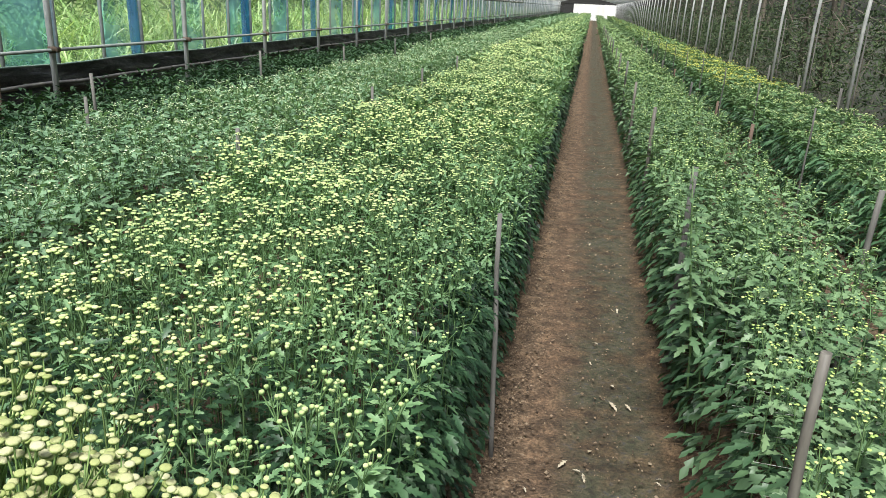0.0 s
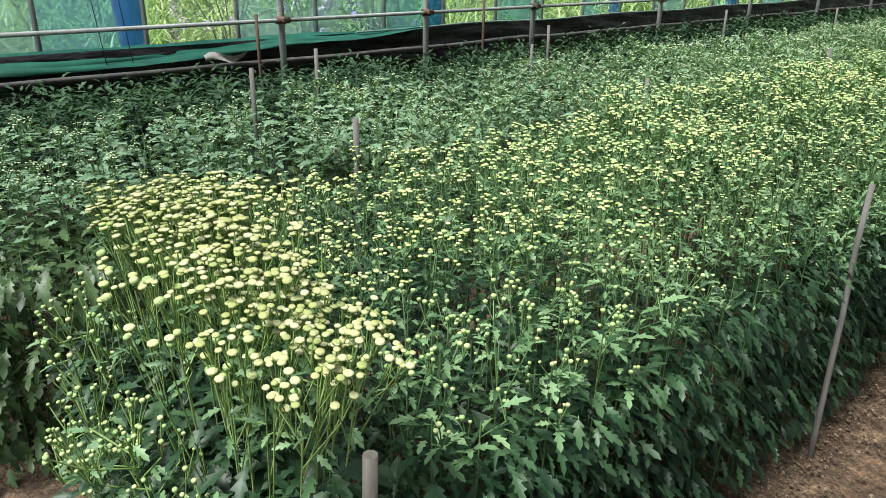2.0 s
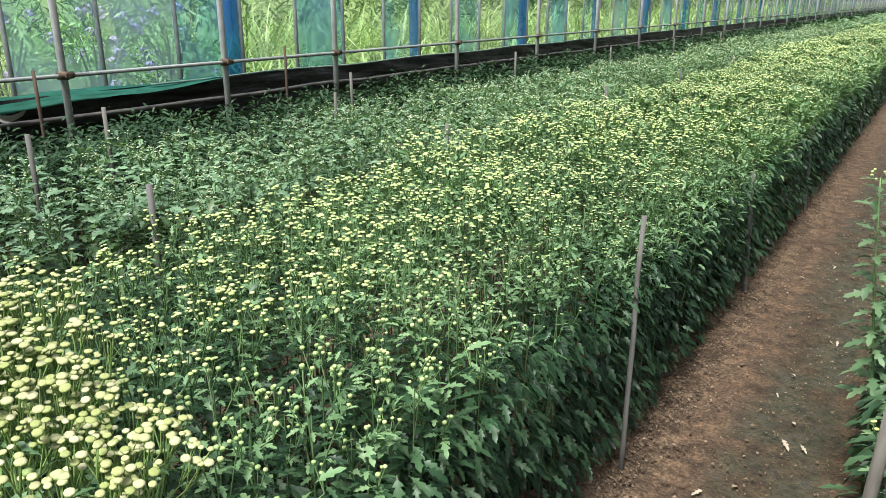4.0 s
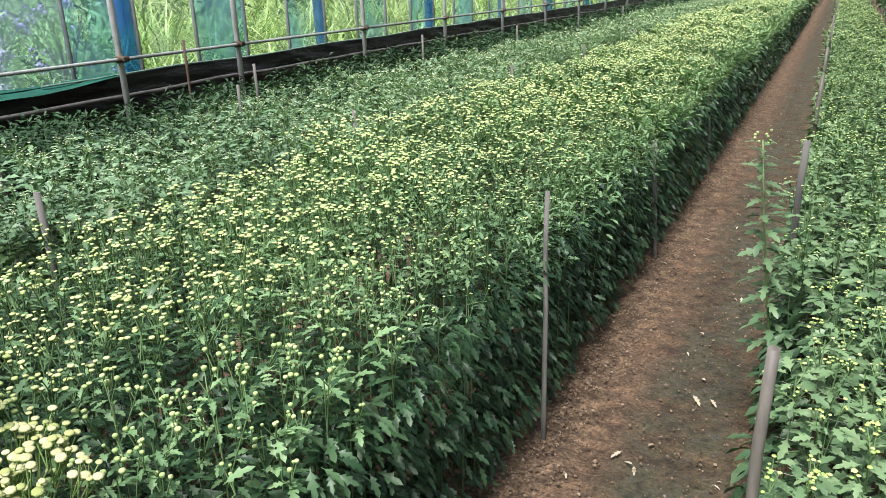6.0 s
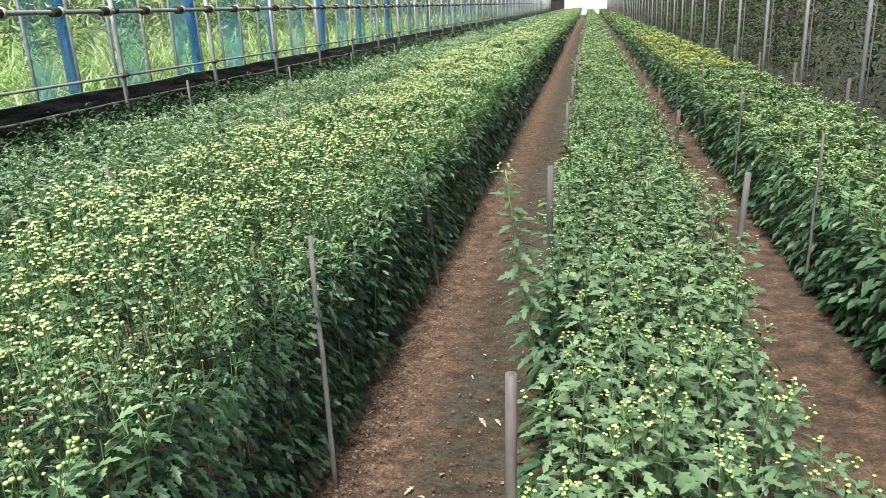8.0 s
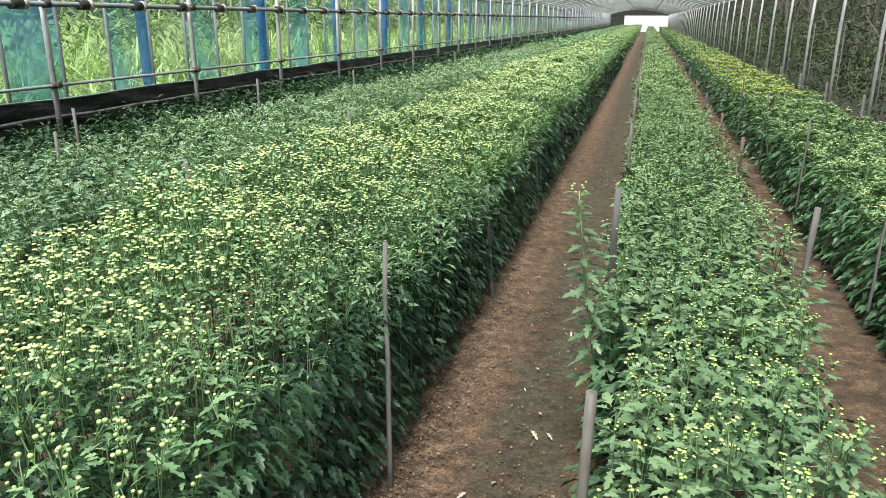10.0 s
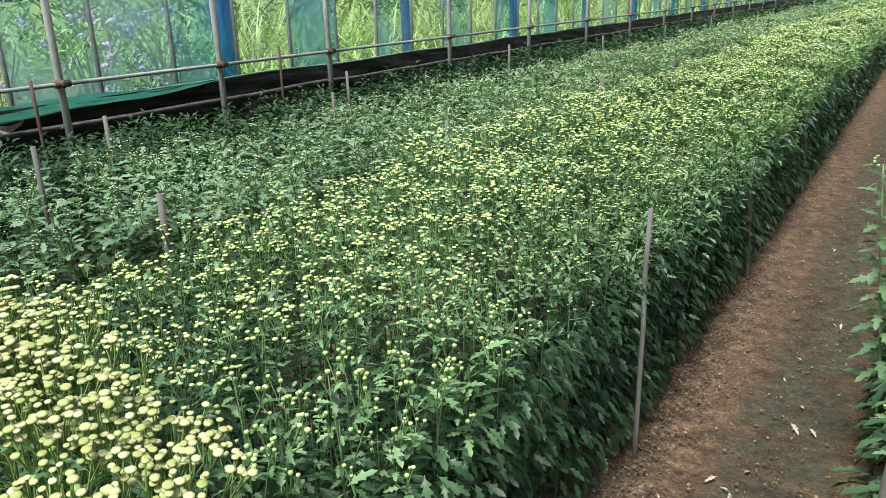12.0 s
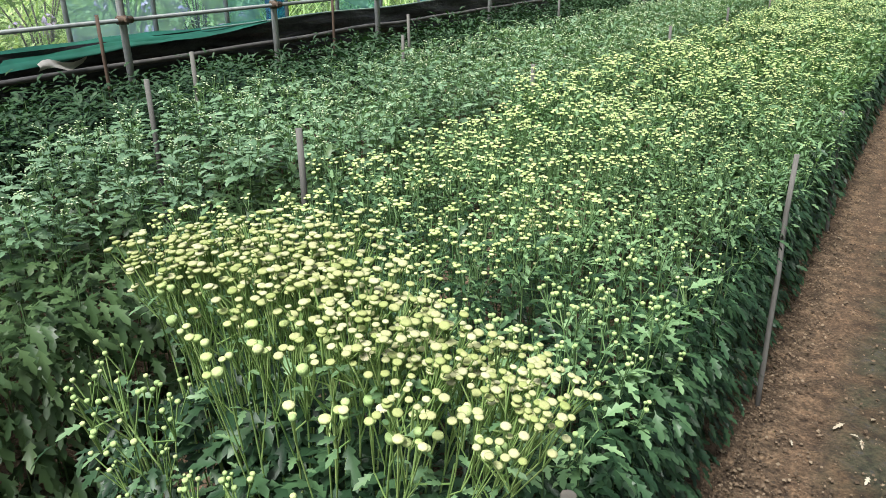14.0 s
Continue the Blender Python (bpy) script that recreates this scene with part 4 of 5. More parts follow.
# leafy side shoots with green buds round the foot of the clump
S0 = dict(height=1.0, leaves=46, leaf_len=0.066, buds=12, per=3, bud_r=0.0056, lod=0, spread=0.12, low=0.04, stalk=0.09, droop=0.7, loose=True, low_bud=0.5, fresh=0.97, more=2, thick=1.2)
models = [plant_thing(s, lambda k: "green", "leafy chrysanthemum shoots with small green buds at the clump's foot", "clump side shoots", STEM_BLOOM) for s in variants(6, **S0)]
u = np.linspace(0, 1, 26)
foot = np.stack([-0.80 + 0.86 * u, np.interp(u, [0, 0.35, 0.75, 1], [0.78, 0.70, 0.72, 0.86]) + 0.03 * np.sin(17 * u), 0 * u], 1)
tall = 0.86 - 0.16 * u + 0.10 * np.sin(9 * u + 1) ** 2
set_out(models, foot, (0.95, 1.05), np.stack([0.05 + 0.12 * (u - 0.5), -0.12 + 0 * u], 1), tall)

# bed B: paler, small white-green buds in tufts
B0 = dict(height=0.92, crowd=0.55, leaves=40, leaf_len=0.078, buds=12, per=6, bud_r=0.0046, lod=0, spread=0.06, low=0.2, droop=0.35, stalk=0.05, more=5, fresh=0.88, rise=0.4, low_bud=0.84, small=0.5, broad=1.3)
B1 = dict(B0, leaves=24, leaf_len=0.08, buds=14, bud_r=0.0058, lod=1, fresh=0.68, spread=0.07, more=6)
B2 = dict(B0, leaves=18, leaf_len=0.088, buds=16, bud_r=0.0078, lod=2, spread=0.08, fresh=0.55, low=0.45, more=4)
B3 = dict(B2, leaves=14, leaf_len=0.1, buds=16, bud_r=0.009, lod=3, spread=0.09, fresh=0.5)
B4 = dict(B3, leaves=12, leaf_len=0.17, buds=12, bud_r=0.0125, spread=0.16)
stretch = [(variants(8, **d), spots(-2.92, -1.72, y0, y1, n), BUD_WHITE) for d, y0, y1, n in ((B1, 2.4, 4.6, 52), (B2, 4.6, 12, 49), (B3, 12, 25, 36), (B4, 25, 60, 13), (B4, 60, END - 1, 5))]
rim = variants(5, **dict(B0, height=0.78, leaves=40, leaf_len=0.088, buds=0, low=0.0, droop=1.3, fresh=1.1))
bed("pale_chrysanthemum_bed", "bed of grey-green chrysanthemums with tiny whitish buds", (LEAF_B, STEM_BED, YOUNG_B), stretch)
PALE_LOOK = (LEAF_B, STEM_BED, YOUNG_B, BUD_WHITE)
bushes(variants(10, **B0), spots(-2.92, -1.72, 0.7, 2.4, 46), PALE_LOOK, "broad-leaved grey-green chrysanthemum with tiny whitish buds", "pale bed plants", "pale_chrysanthemum")
bushes(rim, spots(-2.9, -1.68, 0.56, 0.68, 90), PALE_LOOK, "leafy chrysanthemum at the head of the grey-green bed", "pale bed plants", "pale_chrysanthemum")
bushes(rim[::-1], spots(-1.76, -1.58, 0.55, 2.4, 70), PALE_LOOK, "leafy chrysanthemum at the side of the grey-green bed", "pale bed plants", "pale_chrysanthemum")

# bed C: low, dark, no buds
C0 = dict(height=0.85, leaves=56, leaf_len=0.082, buds=0, bud_r=0.0, lod=1, low=0.45, droop=0.4, rise=0.4, spread=0.2, crowd=0.5, fresh=0.9)
C2 = dict(C0, leaves=34, leaf_len=0.092, lod=2)
C3 = dict(C0, leaves=20, leaf_len=0.11, lod=3)
C4 = dict(C0, leaves=12, leaf_len=0.18, lod=3)
stretch = [(variants(8, **d), spots(-4.28, -3.04, y0, y1, n), None) for d, y0, y1, n in ((C0, 0.4, 3.8, 48), (C2, 3.8, 12, 46), (C3, 12, 25, 32), (C4, 25, 60, 14), (C4, 60, END - 1, 5))]
bed("young_chrysanthemum_bed", "low bed of dark green young chrysanthemums without buds", (LEAF_C, STEM_BED, YOUNG_C), stretch)

# bed on the other side of the aisle: light green, tiny yellow-green buds, gaps
R0 = dict(height=0.76, crowd=0.6, fresh=0.76, leaves=42, leaf_len=0.068, buds=15, per=5, bud_r=0.0056, lod=0, spread=0.08, low=0.12, droop=0.4, stalk=0.038, more=4, rise=0.15, small=0.5, uneven=0.04, broad=1.25)
R1 = dict(R0, leaves=26, leaf_len=0.08, bud_r=0.006, lod=1, buds=11)
R2 = dict(R0, fresh=0.5, leaves=18, leaf_len=0.09, buds=14, bud_r=0.0078, lod=2, low=0.4)
R3 = dict(R2, leaves=14, leaf_len=0.1, buds=16, bud_r=0.012, lod=3)
R4 = dict(R3, leaves=11, leaf_len=0.155, buds=13, bud_r=0.0175, spread=0.16)
stretch = [(variants(8, **d), spots(0.84, 1.62, y0, y1, n), BUD_GREEN) for d, y0, y1, n in ((R1, 3.0, 4.8, 60), (R2, 4.8, 12, 57), (R3, 12, 25, 44), (R4, 25, 60, 15), (R4, 60, END - 1, 6))]
bed("light_chrysanthemum_bed", "light green chrysanthemum bed with tiny yellow-green buds", (LEAF_R, STEM_BED, YOUNG_R), stretch)
at = spots(0.88, 1.60, 0.9, 3.0, 50)
bushes(variants(10, **R0), at, (LEAF_R, STEM_BED, YOUNG_R, BUD_LIME), "light green chrysanthemum with tiny yellow-green buds", "light bed plants", "light_chrysanthemum")

# bed by the wooded side: bottle green flank, golden buds further off
Q0 = dict(height=0.72, crowd=0.6, fresh=0.8, leaves=28, leaf_len=0.094, buds=9, per=4, bud_r=0.0056, lod=1, spread=0.075, low=0.08, droop=0.3, stalk=0.035, more=4, rise=0.2, broad=1.2)
Q2 = dict(Q0, leaves=17, leaf_len=0.1, buds=13, bud_r=0.0086, lod=2, fresh=0.66)
Q3 = dict(Q0, leaves=14, leaf_len=0.11, buds=15, bud_r=0.013, lod=3, fresh=0.6)
Q4 = dict(Q3, leaves=11, leaf_len=0.18, buds=11, bud_r=0.016, spread=0.16)
stretch = [(variants(8, **d), spots(2.34, 3.36, y0, y1, n), m) for d, y0, y1, n, m in ((Q0, 2.6, 5, 60, BUD_LIME), (Q2, 5, 12, 53, BUD_YELLOW), (Q3, 12, 25, 40, BUD_GOLD), (Q4, 25, 60, 15, BUD_GOLD), (Q4, 60, END - 1, 6, BUD_GOLD))]
bed("golden_chrysanthemum_bed", "bottle green chrysanthemum bed with golden buds beside the wooded side", (LEAF_Q, STEM_BED, YOUNG_Q), stretch)


def tall_weed():
    """A single tall shoot standing out of the light bed over the aisle."""
    ob = new("tall_shoot")
    tagged(ob, "tall leafy chrysanthemum shoot leaning over the aisle edge", "plant")
    pts = np.array([(0.86, 3.05, 0.0), (0.82, 3.02, 0.45), (0.76, 3.0, 0.85), (0.72, 2.99, 1.18)])
    part("stem", tube(bmesh.new(), [tuple(p) for p in pts], [0.0048, 0.0045, 0.004, 0.002], 6), STEM, ob)
    n = 66
    t = np.linspace(0.3, 1.0, n)
    base = np.stack([np.interp(t, np.linspace(0, 1, 4), pts[:, k]) for k in range(3)], 1)
    az = np.arange(n) * 2.4 + 0.6
    pitch = 0.35 - 0.6 * (1 - t) + rng.normal(0, 0.2, n)
    out = np.stack([np.cos(az) * np.cos(pitch), np.sin(az) * np.cos(pitch), np.sin(pitch)], 1)
    soup_part("foliage", scattered(leaf_shape(0), frames_of(out, rng.normal(0, 0.3, n)), 0.10 * (1.1 - 0.55 * t ** 2) * rng.uniform(0.8, 1.15, n), base), YOUNG_R, ob, kind="stuff")
    for k in range(9):
        h = new("flower_head", HEAD["green"])
        h.parent = ob
        a = rng.uniform(0, 6.28)
        h.matrix_local = Matrix.Translation((0.72 + 0.025 * math.cos(a), 2.99 + 0.025 * math.sin(a), 1.19 + rng.uniform(-0.03, 0.03))) @ Matrix.Scale(0.005, 4)


tall_weed()


# leaves hanging down the sides of the beds
def side_leaves(bed_name, soups, material):
    soup_part("side_leaves", joined(soups), material, bpy.data.objects[bed_name], kind="stuff")


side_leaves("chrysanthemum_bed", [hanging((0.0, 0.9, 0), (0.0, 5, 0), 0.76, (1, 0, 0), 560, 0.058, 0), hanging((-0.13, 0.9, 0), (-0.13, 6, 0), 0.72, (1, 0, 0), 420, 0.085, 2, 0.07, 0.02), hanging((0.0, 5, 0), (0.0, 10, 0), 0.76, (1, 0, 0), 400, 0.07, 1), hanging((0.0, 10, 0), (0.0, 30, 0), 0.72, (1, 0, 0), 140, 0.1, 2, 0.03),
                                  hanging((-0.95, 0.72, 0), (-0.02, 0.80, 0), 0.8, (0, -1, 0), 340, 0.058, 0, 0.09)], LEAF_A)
side_leaves("pale_chrysanthemum_bed", [hanging((-2.9, 0.55, 0), (-1.5, 0.52, 0), 0.76, (0, -1, 0), 300, 0.088, 0), hanging((-1.53, 0.5, 0), (-1.55, 2.4, 0), 0.78, (1, 0, 0), 330, 0.088, 0), hanging((-1.72, 2.4, 0), (-1.72, 6, 0), 0.7, (1, 0, 0), 120, 0.1, 1)], LEAF_B)
side_leaves("light_chrysanthemum_bed", [hanging((0.87, 0.9, 0), (0.87, 7, 0), 0.6, (-1, 0, 0), 180, 0.085, 1), hanging((0.87, 7, 0), (0.87, 30, 0), 0.55, (-1, 0, 0), 90, 0.085, 2, 0.03), hanging((1.61, 2, 0), (1.61, 7, 0), 0.58, (1, 0, 0), 110, 0.085, 1)], LEAF_R)
side_leaves("golden_chrysanthemum_bed", [hanging((2.35, 2.6, 0), (2.35, 9, 0), 0.6, (-1, 0, 0), 230, 0.1, 1), hanging((2.35, 9, 0), (2.35, 30, 0), 0.55, (-1, 0, 0), 100, 0.1, 2, 0.03)], LEAF_Q)


# ---------------------------------------------------------------- stakes
def stake(x, y, top, r=0.017, material=STAKE, lean=(0, 0), label="weathered grey wooden stake standing in the bed", hollow=False):
    bm = bmesh.new()
    pts = [(lean[0] * f, lean[1] * f, -0.1 + (top + 0.1) * f) for f in np.linspace(0, 1, 6)]
    pts = [(a + 0.003 * math.sin(9 * i + x * 7), b + 0.003 * math.cos(5 * i + y), c) for i, (a, b, c) in enumerate(pts)]
    tube(bm, pts, [r * (1.08 - 0.03 * i) for i in range(6)], 9, cap=not hollow)
    if hollow:
        p = pts[-1]
        tube(bm, [(p[0], p[1], p[2]), (p[0], p[1], p[2] - 0.05)], r * 0.68, 9, cap=False)
        vs = list(bm.verts)
        a, b = vs[45:54], vs[54:63]
        for k in range(9):
            bm.faces.new((a[k], a[(k + 1) % 9], b[(k + 1) % 9], b[k]))
    me = bpy.data.meshes.new("stake")
    bm.to_mesh(me)
    bm.free()
    me.materials.append(material)
    ob = tagged(new("stake", me), label, "stake", "bed stakes")
    ob.location = (x, y, 0)
    if hollow:
        p = pts[-1]
        # reddish plug set in the bore; its dark colour stands in for shade
        part("cut_end", tube(bmesh.new(), [(p[0], p[1], p[2] - 0.03), (p[0], p[1], p[2] - 0.006)], r * 0.7, 9), RUST, ob, "reddish plug, dark for the shade inside the hollow end")
    return ob


stake(0.859, 1.744, 1.046, 0.0128, BAMBOO, label="pale hollow bamboo stake at the edge of the light bed", hollow=True)
stake(0.05, 0.84, 0.95, 0.0128, BAMBOO, label="cut bamboo stake at the head of the bed", hollow=True)
stake(0.086, 2.70, 0.98, 0.0098, STAKE, (-0.05, 0.13))
for k in range(1, 12):
    stake(0.06, 2.70 + 2.17 * k, 0.72 + 0.03 * (k % 2), 0.014, STAKE, (-0.06, 0.03 * (k % 3 - 1)))
for k in range(0, 14):
    stake(0.84, 3.72 + 2.45 * k, 1.04 - 0.03 * (k % 3), 0.015, BAMBOO if k % 3 else STAKE, (0.01 * (k % 2), 0))
stake(1.66, 3.83, 0.975, 0.015, STAKE, (0.04, 0.02))
stake(1.75, 6.95, 0.83, 0.017, STAKE_RED, label="short red-brown stake beside the narrow aisle")
for k in range(0, 9):
    stake(1.76, 8.9 + 2.3 * k, 0.8, 0.014, STAKE if k % 2 else STAKE_RED)
for k in range(0, 12):
    stake(2.26, 4.81 + 2.3 * k, 0.98, 0.0085, STAKE, (0.02, 0.02), "thin grey pole at the edge of the dark bed")
for x, y, z in ((-1.41, 1.87, 1.08), (-1.57, 4.0, 1.0), (-1.36, 5.95, 1.05), (-1.45, 8.2, 1.02), (-1.45, 10.4, 1.02), (-1.45, 12.7, 1.0), (-1.45, 15.0, 1.0)):
    stake(x, y, z, 0.0125)
for x, y, z in ((-2.91, 2.67, 1.13), (-3.18, 5.02, 1.12), (-2.99, 7.47, 1.16), (-3.0, 10.2, 1.08), (-3.0, 13, 1.08), (-3.0, 16, 1.08)):
    stake(x, y, z, 0.0125)
for x, y, z in ((-2.29, 1.93, 1.155), (-2.74, 4.33, 1.06)):
    stake(x, y, z, 0.0115, STAKE, label="pale wooden stake standing in the grey-green bed")
for y, z in ((3.03, 1.22), (5.35, 1.27)):
    stake(-4.25, y, z, 0.013, STAKE_RED, label="thin red-brown rod beside the black sheet")


# ---------------------------------------------------------------- outside
def reeds():
    n = 25000
    y = -4 + 70 * rng.uniform(0, 1, n) ** 1.5
    x = -5.5 - 5.5 * rng.uniform(0, 1, n)
    L = rng.uniform(0.5, 1.0, n) * (0.9 + 0.33 * np.clip(-x - 5.5, 0, 4))
    az = rng.uniform(0, 6.28, n)
    base = np.stack([x, y, np.zeros(n)], 1)
    bend = rng.uniform(0.35, 1.6, n)
    d = np.stack([np.cos(az), np.sin(az), np.zeros(n)], 1)
    side = np.stack([-np.sin(az), np.cos(az), np.zeros(n)], 1)
    w = rng.uniform(0.006, 0.015, n) * (1 + y.clip(0) * 0.03)
    V = []
    for f, ww in ((0, 0.7), (0.45, 1.0), (0.8, 0.75), (1.0, 0.0)):
        c = base + d * (bend * L * f ** 2)[:, None] + np.array([0, 0, 1.0]) * (L * (f - 0.5 * bend * f ** 3))[:, None]
        V += [c + side * (w * ww)[:, None], c - side * (w * ww)[:, None]] if ww else [c]
    V = np.stack(V, 1)
    F = np.array([(0, 1, 3), (0, 3, 2), (2, 3, 5), (2, 5, 4), (4, 5, 6)])
    ob = new("reed_grass", mesh_of("reed_grass", V.reshape(-1, 3), (F[None] + (np.arange(n) * 7)[:, None, None]).reshape(-1, 3), GRASS))
    return tagged(ob, "tall bright green reed grass growing outside the film wall", "grass", kind="stuff")


reeds()


def hedge(name, x0, x1, z1, material, label, n, size, narrow=1.0):
    y = -5 + 110 * rng.uniform(0, 1, n) ** 1.3
    x = rng.uniform(x0, x1, n)
    z = z1 * rng.uniform(0.0, 1, n) * (0.75 + 0.25 * np.sin(y * 0.9) * np.sin(y * 0.37 + 1))
    d = rng.normal(0, 1, (n, 3))
    blade, faces = leaf_shape(3)
    soup = scattered((blade * np.array([1, narrow, 1]), faces), frames_of(d + 1e-3, rng.uniform(0, 6, n)), size * rng.uniform(0.5, 1.4, n) * (1 + y.clip(0) * 0.02), np.stack([x, y, z], 1))
    ob = new(name, mesh_of(name, *soup, material))
    return tagged(ob, label, "undergrowth", kind="stuff")


hedge("grass_bank", -14.5, -11.5, 4.5, GRASS, "bank of bright green growth beyond the reeds", 34000, 0.3, 0.16)
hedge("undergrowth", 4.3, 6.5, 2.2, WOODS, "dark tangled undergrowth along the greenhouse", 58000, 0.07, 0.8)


def blooming_shrub(x, y, wide, h):
    """A loose shrub with rounded heads of small flowers, outside the film."""
    ob = new("blooming_shrub")
    tagged(ob, "leafy shrub with pale purple flower heads outside the film wall", "shrub", "shrubs in bloom")
    bm = bmesh.new()
    for k in range(9):
        a, r = 2.4 * k, wide * rng.uniform(0.3, 0.9)
        tube(bm, [(0, 0, -0.05), (0.4 * r * math.cos(a), 0.4 * r * math.sin(a), 0.55 * h), (r * math.cos(a), r * math.sin(a), h * rng.uniform(0.75, 0.95))], [0.014, 0.01, 0.005], 5)
    part("branches", bm, BARK, ob)
    n = 650
    d = rng.normal(0, 1, (n, 3))
    d /= np.linalg.norm(d, axis=1, keepdims=True)
    p = d * np.array([wide, wide, 0.5 * h]) * rng.uniform(0.5, 1.0, (n, 1)) + np.array([0, 0, 0.52 * h])
    soup_part("foliage", scattered(leaf_shape(3), frames_of(d + rng.normal(0, 0.6, (n, 3)), rng.normal(0, 0.6, n)), rng.uniform(0.07, 0.13, n), p), GRASS, ob, kind="stuff")
    petals = []
    for k in range(34):
        c = d[k] * np.array([wide, wide, 0.5 * h]) + np.array([0, 0, 0.54 * h])
        q = rng.normal(0, 1, (26, 3))
        q /= np.linalg.norm(q, axis=1, keepdims=True)
        petals.append(scattered(bud_shape(2), frames_of(q)[:, :, [1, 2, 0]], rng.uniform(0.014, 0.022, 26), c + q * 0.06))
    soup_part("flower_heads", joined(petals), PETAL_PURPLE, ob, "pale purple flower heads", kind="stuff")
    ob.location = (x, y, 0)
    return ob


first = blooming_shrub(-7.1, 5.25, 0.6, 1.55)
copy_thing(first, pose(-7.6, 6.6, 0, 0, 0, 130))
copy_thing(first, pose(-7.0, 4.2, 0, 0, 0, 250))


def tree(x, y, h):
    ob = new("tree")
    tagged(ob, "dark leafy tree at the wood's edge beside the greenhouse", "tree", "wood edge trees")
    bm = bmesh.new()
    tube(bm, [(0, 0, -0.1), (0.05, 0.1, h * 0.3), (-0.1, 0.05, h * 0.65), (0.05, 0, h * 0.95)], [0.09, 0.075, 0.05, 0.015], 7)
    ends = []
    for k in range(11):
        z = h * rng.uniform(0.12, 0.85)
        a, L = rng.uniform(0, 6.28), rng.uniform(0.7, 1.7)
        tip = (math.cos(a) * L, math.sin(a) * L, z + rng.uniform(0.0, 0.6))
        tube(bm, [(0, 0.05, z), (tip[0] * 0.5, tip[1] * 0.5, z + 0.25), tip], [0.03, 0.02, 0.006], 5)
        ends += [(tip[0] * f, tip[1] * f, z + (tip[2] - z) * f) for f in (0.45, 0.75, 1.0)]
    part("trunk", bm, BARK, ob)
    c = np.array(ends)[rng.integers(0, len(ends), 720)] + rng.normal(0, 0.3, (720, 3))
    soup = scattered(leaf_shape(3), frames_of(rng.normal(0, 1, (720, 3)), rng.uniform(0, 6, 720)), rng.uniform(0.06, 0.13, 720), c)
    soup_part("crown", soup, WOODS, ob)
    ob.location = (x, y, 0)
    return ob


trees = [tree(5.6, 4.5, 4.6), tree(6.6, 7.0, 5.4), tree(5.9, 9.6, 5.0)]
for k in range(24):
    y = 12.2 + 2.5 * k + rng.uniform(-0.6, 0.6)
    copy_thing(trees[k % 3], pose(5.6 + 1.4 * rng.uniform(0, 1), y, 0, 0, 0, rng.uniform(0, 360)))
for k in range(26):
    copy_thing(trees[k % 3], pose(9.0 + 2.0 * rng.uniform(0, 1), 0 + 2.8 * k, 0, 0, 0, rng.uniform(0, 360)))


def branches():
    """Dead twigs and thin stems tangled in the undergrowth."""
    n = 700
    y = -2 + 45 * rng.uniform(0, 1, n) ** 1.3
    a = np.stack([rng.uniform(4.2, 6.5, n), y, rng.uniform(0.05, 1.8, n)], 1)
    d = rng.normal(0, 1, (n, 3)) * np.array([0.5, 0.8, 0.35])
    ob = new("brushwood", mesh_of("brushwood", *sticks(a, a + d, 0.009, 0.003), BARK))
    return tagged(ob, "dead grey twigs tangled under the trees", "brushwood", kind="stuff")


branches()


# ---------------------------------------------------------------- litter on the aisle
def litter():
    n = 18000
    y = 1.2 + 12 * rng.uniform(0, 1, n) ** 1.6
    edge = rng.uniform(0, 1, n) < 0.62
    x = np.where(edge, 0.02 + 0.14 * np.abs(rng.normal(0, 0.8, n)), rng.uniform(0.05, 0.85, n))
    size = 0.0025 + 0.0075 * rng.uniform(0, 1, n) ** 3
    z = 0.012 + 0.016 * rng.uniform(0, 1, n) + 0.02 * np.clip(0.2 - x, 0, 0.2)
    V = np.array([(-1, -0.1, 0), (0.1, -0.9, 0.1), (1, 0.1, 0), (-0.1, 0.85, 0.1), (0.1, 0, 0.75)], float)
    F = np.array([(0, 1, 4), (1, 2, 4), (2, 3, 4), (3, 0, 4)])
    d = rng.normal(0, 1, (n, 3)) * np.array([1, 1, 0.3])
    soup = scattered((V, F), frames_of(d + 1e-3, rng.normal(0, 0.4, n)), size, np.stack([x, y, z], 1))
    ob = new("crumbs", mesh_of("crumbs", *soup, CHIP, smooth=False))
    return tagged(ob, "dry crumbs of earth strewn along the edge of the aisle", "litter", kind="stuff")


litter()


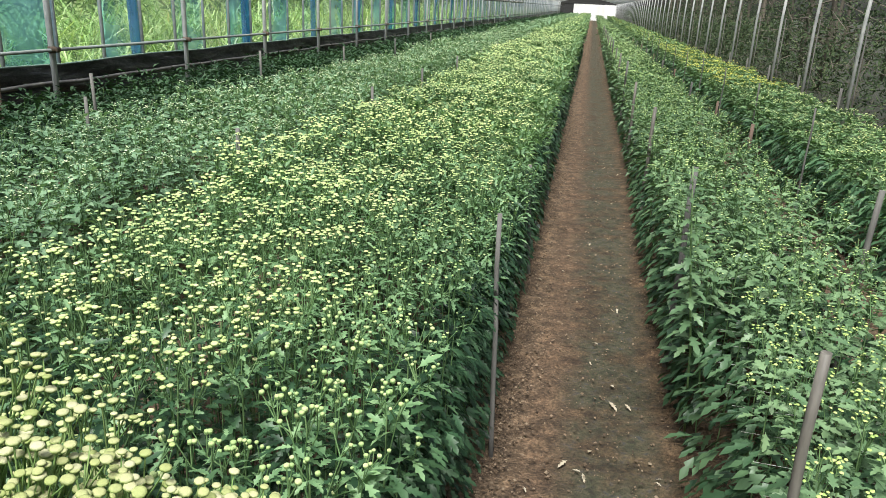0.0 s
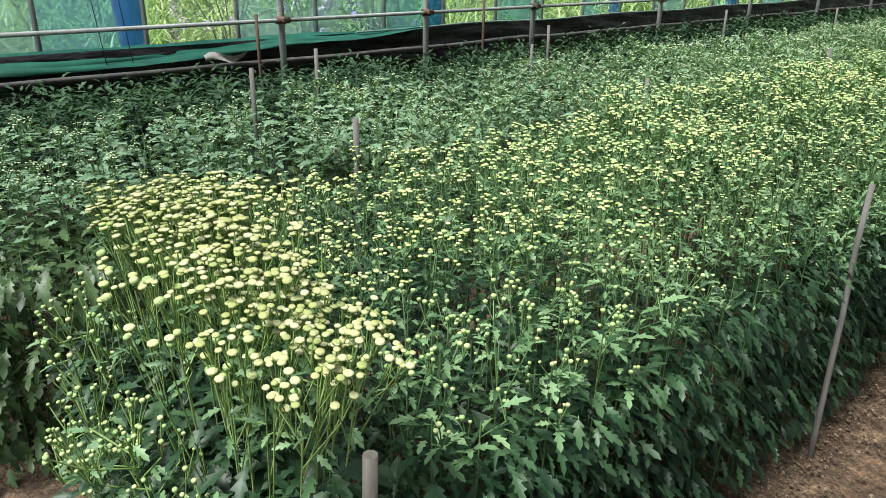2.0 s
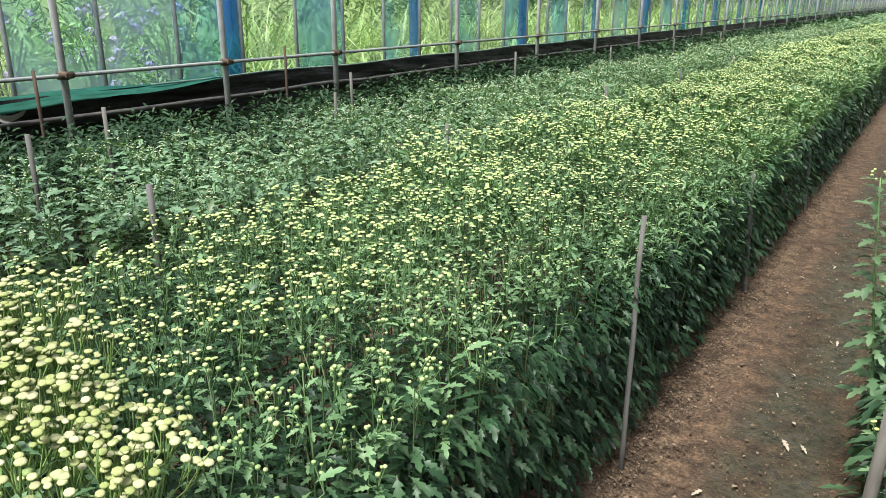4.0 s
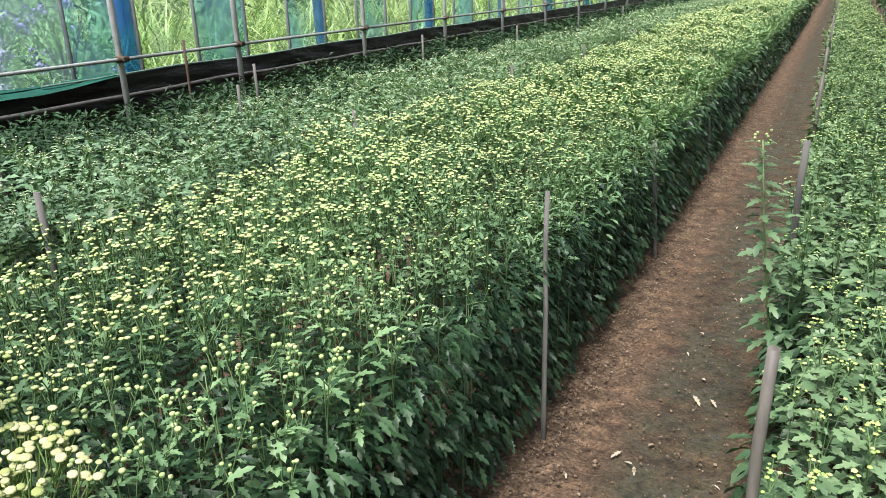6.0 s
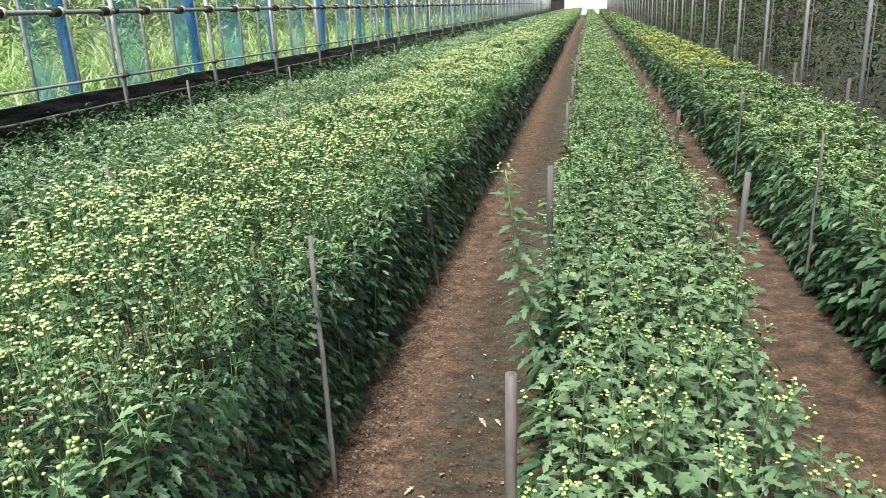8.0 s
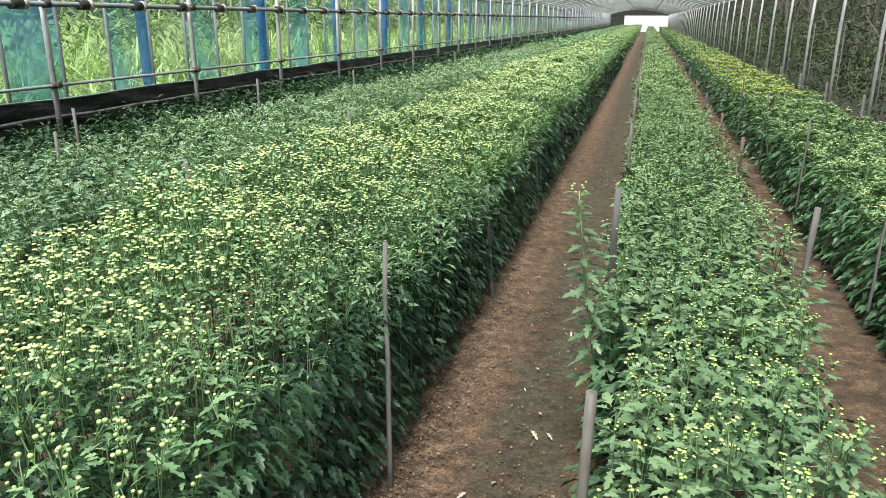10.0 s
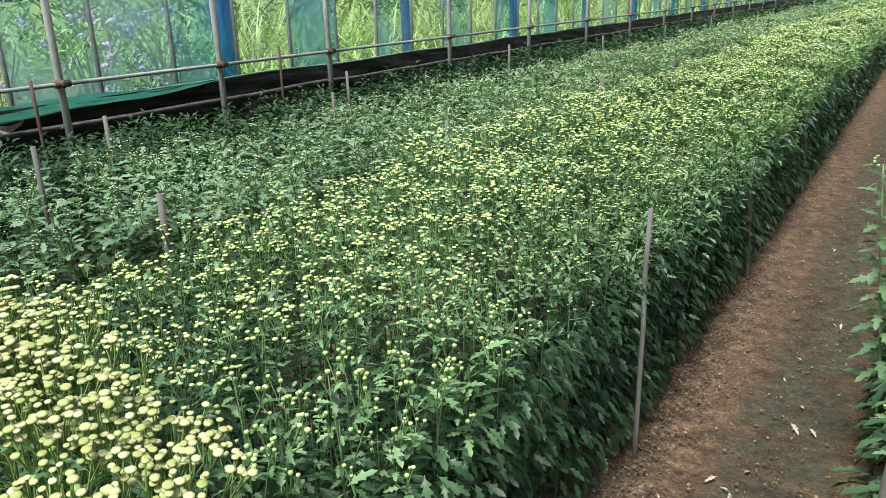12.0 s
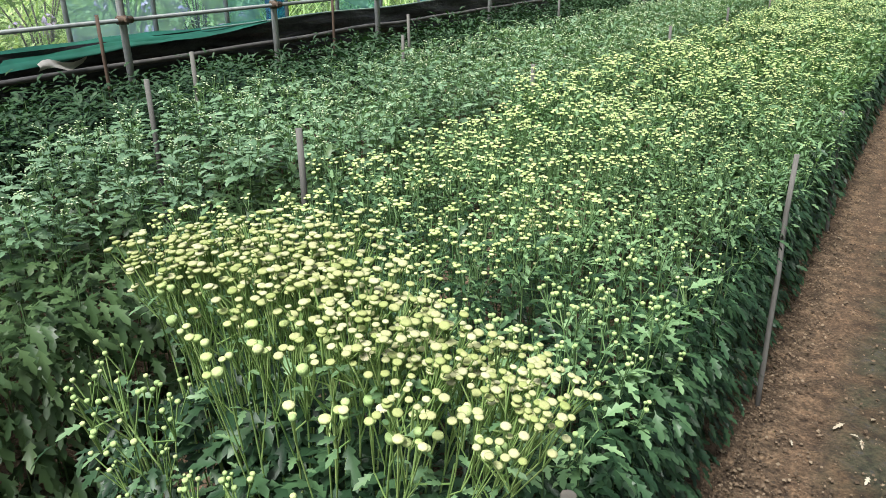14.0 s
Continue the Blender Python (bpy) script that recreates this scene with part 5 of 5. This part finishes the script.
def fallen_leaf(x, y, s):
    ob = new("fallen_leaf", mesh_of("fallen_leaf", *leaf_shape(0), DRY_LEAF))
    tagged(ob, "pale dry leaf lying on the trodden earth", "leaf", "fallen leaves")
    ob.matrix_world = Matrix.Translation((x, y, 0.022)) @ Euler((rng.normal(0, 0.15), rng.normal(0, 0.15), rng.uniform(0, 6.28))).to_matrix().to_4x4() @ Matrix.Scale(s, 4)


for x, y, s in [(0.506, 3.854, 0.05), (0.55, 3.263, 0.06), (0.62, 3.26, 0.045), (0.58, 3.4, 0.04), (0.38, 2.75, 0.05), (0.46, 2.82, 0.045), (0.44, 2.68, 0.04), (0.62, 4.4, 0.04)]:
    fallen_leaf(x, y, s)
for k in range(26):
    fallen_leaf(rng.uniform(0.12, 0.82), 2 + 9 * rng.uniform(0, 1) ** 1.4, rng.uniform(0.02, 0.045))


def support_string(x0, x1, y, z):
    a, b = np.array([[x0, y, z]]), np.array([[x1, y + rng.normal(0, 0.03), z + rng.normal(0, 0.03)]])
    m = (a + b) / 2 - np.array([[0, 0, 0.02]])
    ob = new("support_string", mesh_of("support_string", *joined([sticks(a, m, 0.001, 0.001), sticks(m, b, 0.001, 0.001)]), STRING))
    tagged(ob, "thin white string of the plant net across the bed", "string", "net strings")


for k in range(24):
    support_string(0.88, 1.6, 1.2 + 0.16 * k, 0.5)


def wall_scraps():
    bm = sheet(bmesh.new(), [[(-4.52 + 0.03 * math.sin(5 * u + 3 * v), 2.72 + 0.34 * u, 0.875 + 0.05 * v + 0.02 * math.sin(7 * u)) for u in np.linspace(0, 1, 8)] for v in np.linspace(0, 1, 4)])
    me = bpy.data.meshes.new("plastic_scrap")
    bm.to_mesh(me)
    bm.free()
    me.materials.append(RING)
    tagged(new("plastic_scrap", me), "crumpled whitish plastic scrap lying on the grey hem", "scrap")
    for y in (2.06, 2.24):
        pipe("hanging_wire", (-4.62, y, 0.9), (-4.6, y - 0.1, 1.9), 0.003, CLAMP, "thin dark wire hanging down the film wall", "wire", "wires", 5)


wall_scraps()
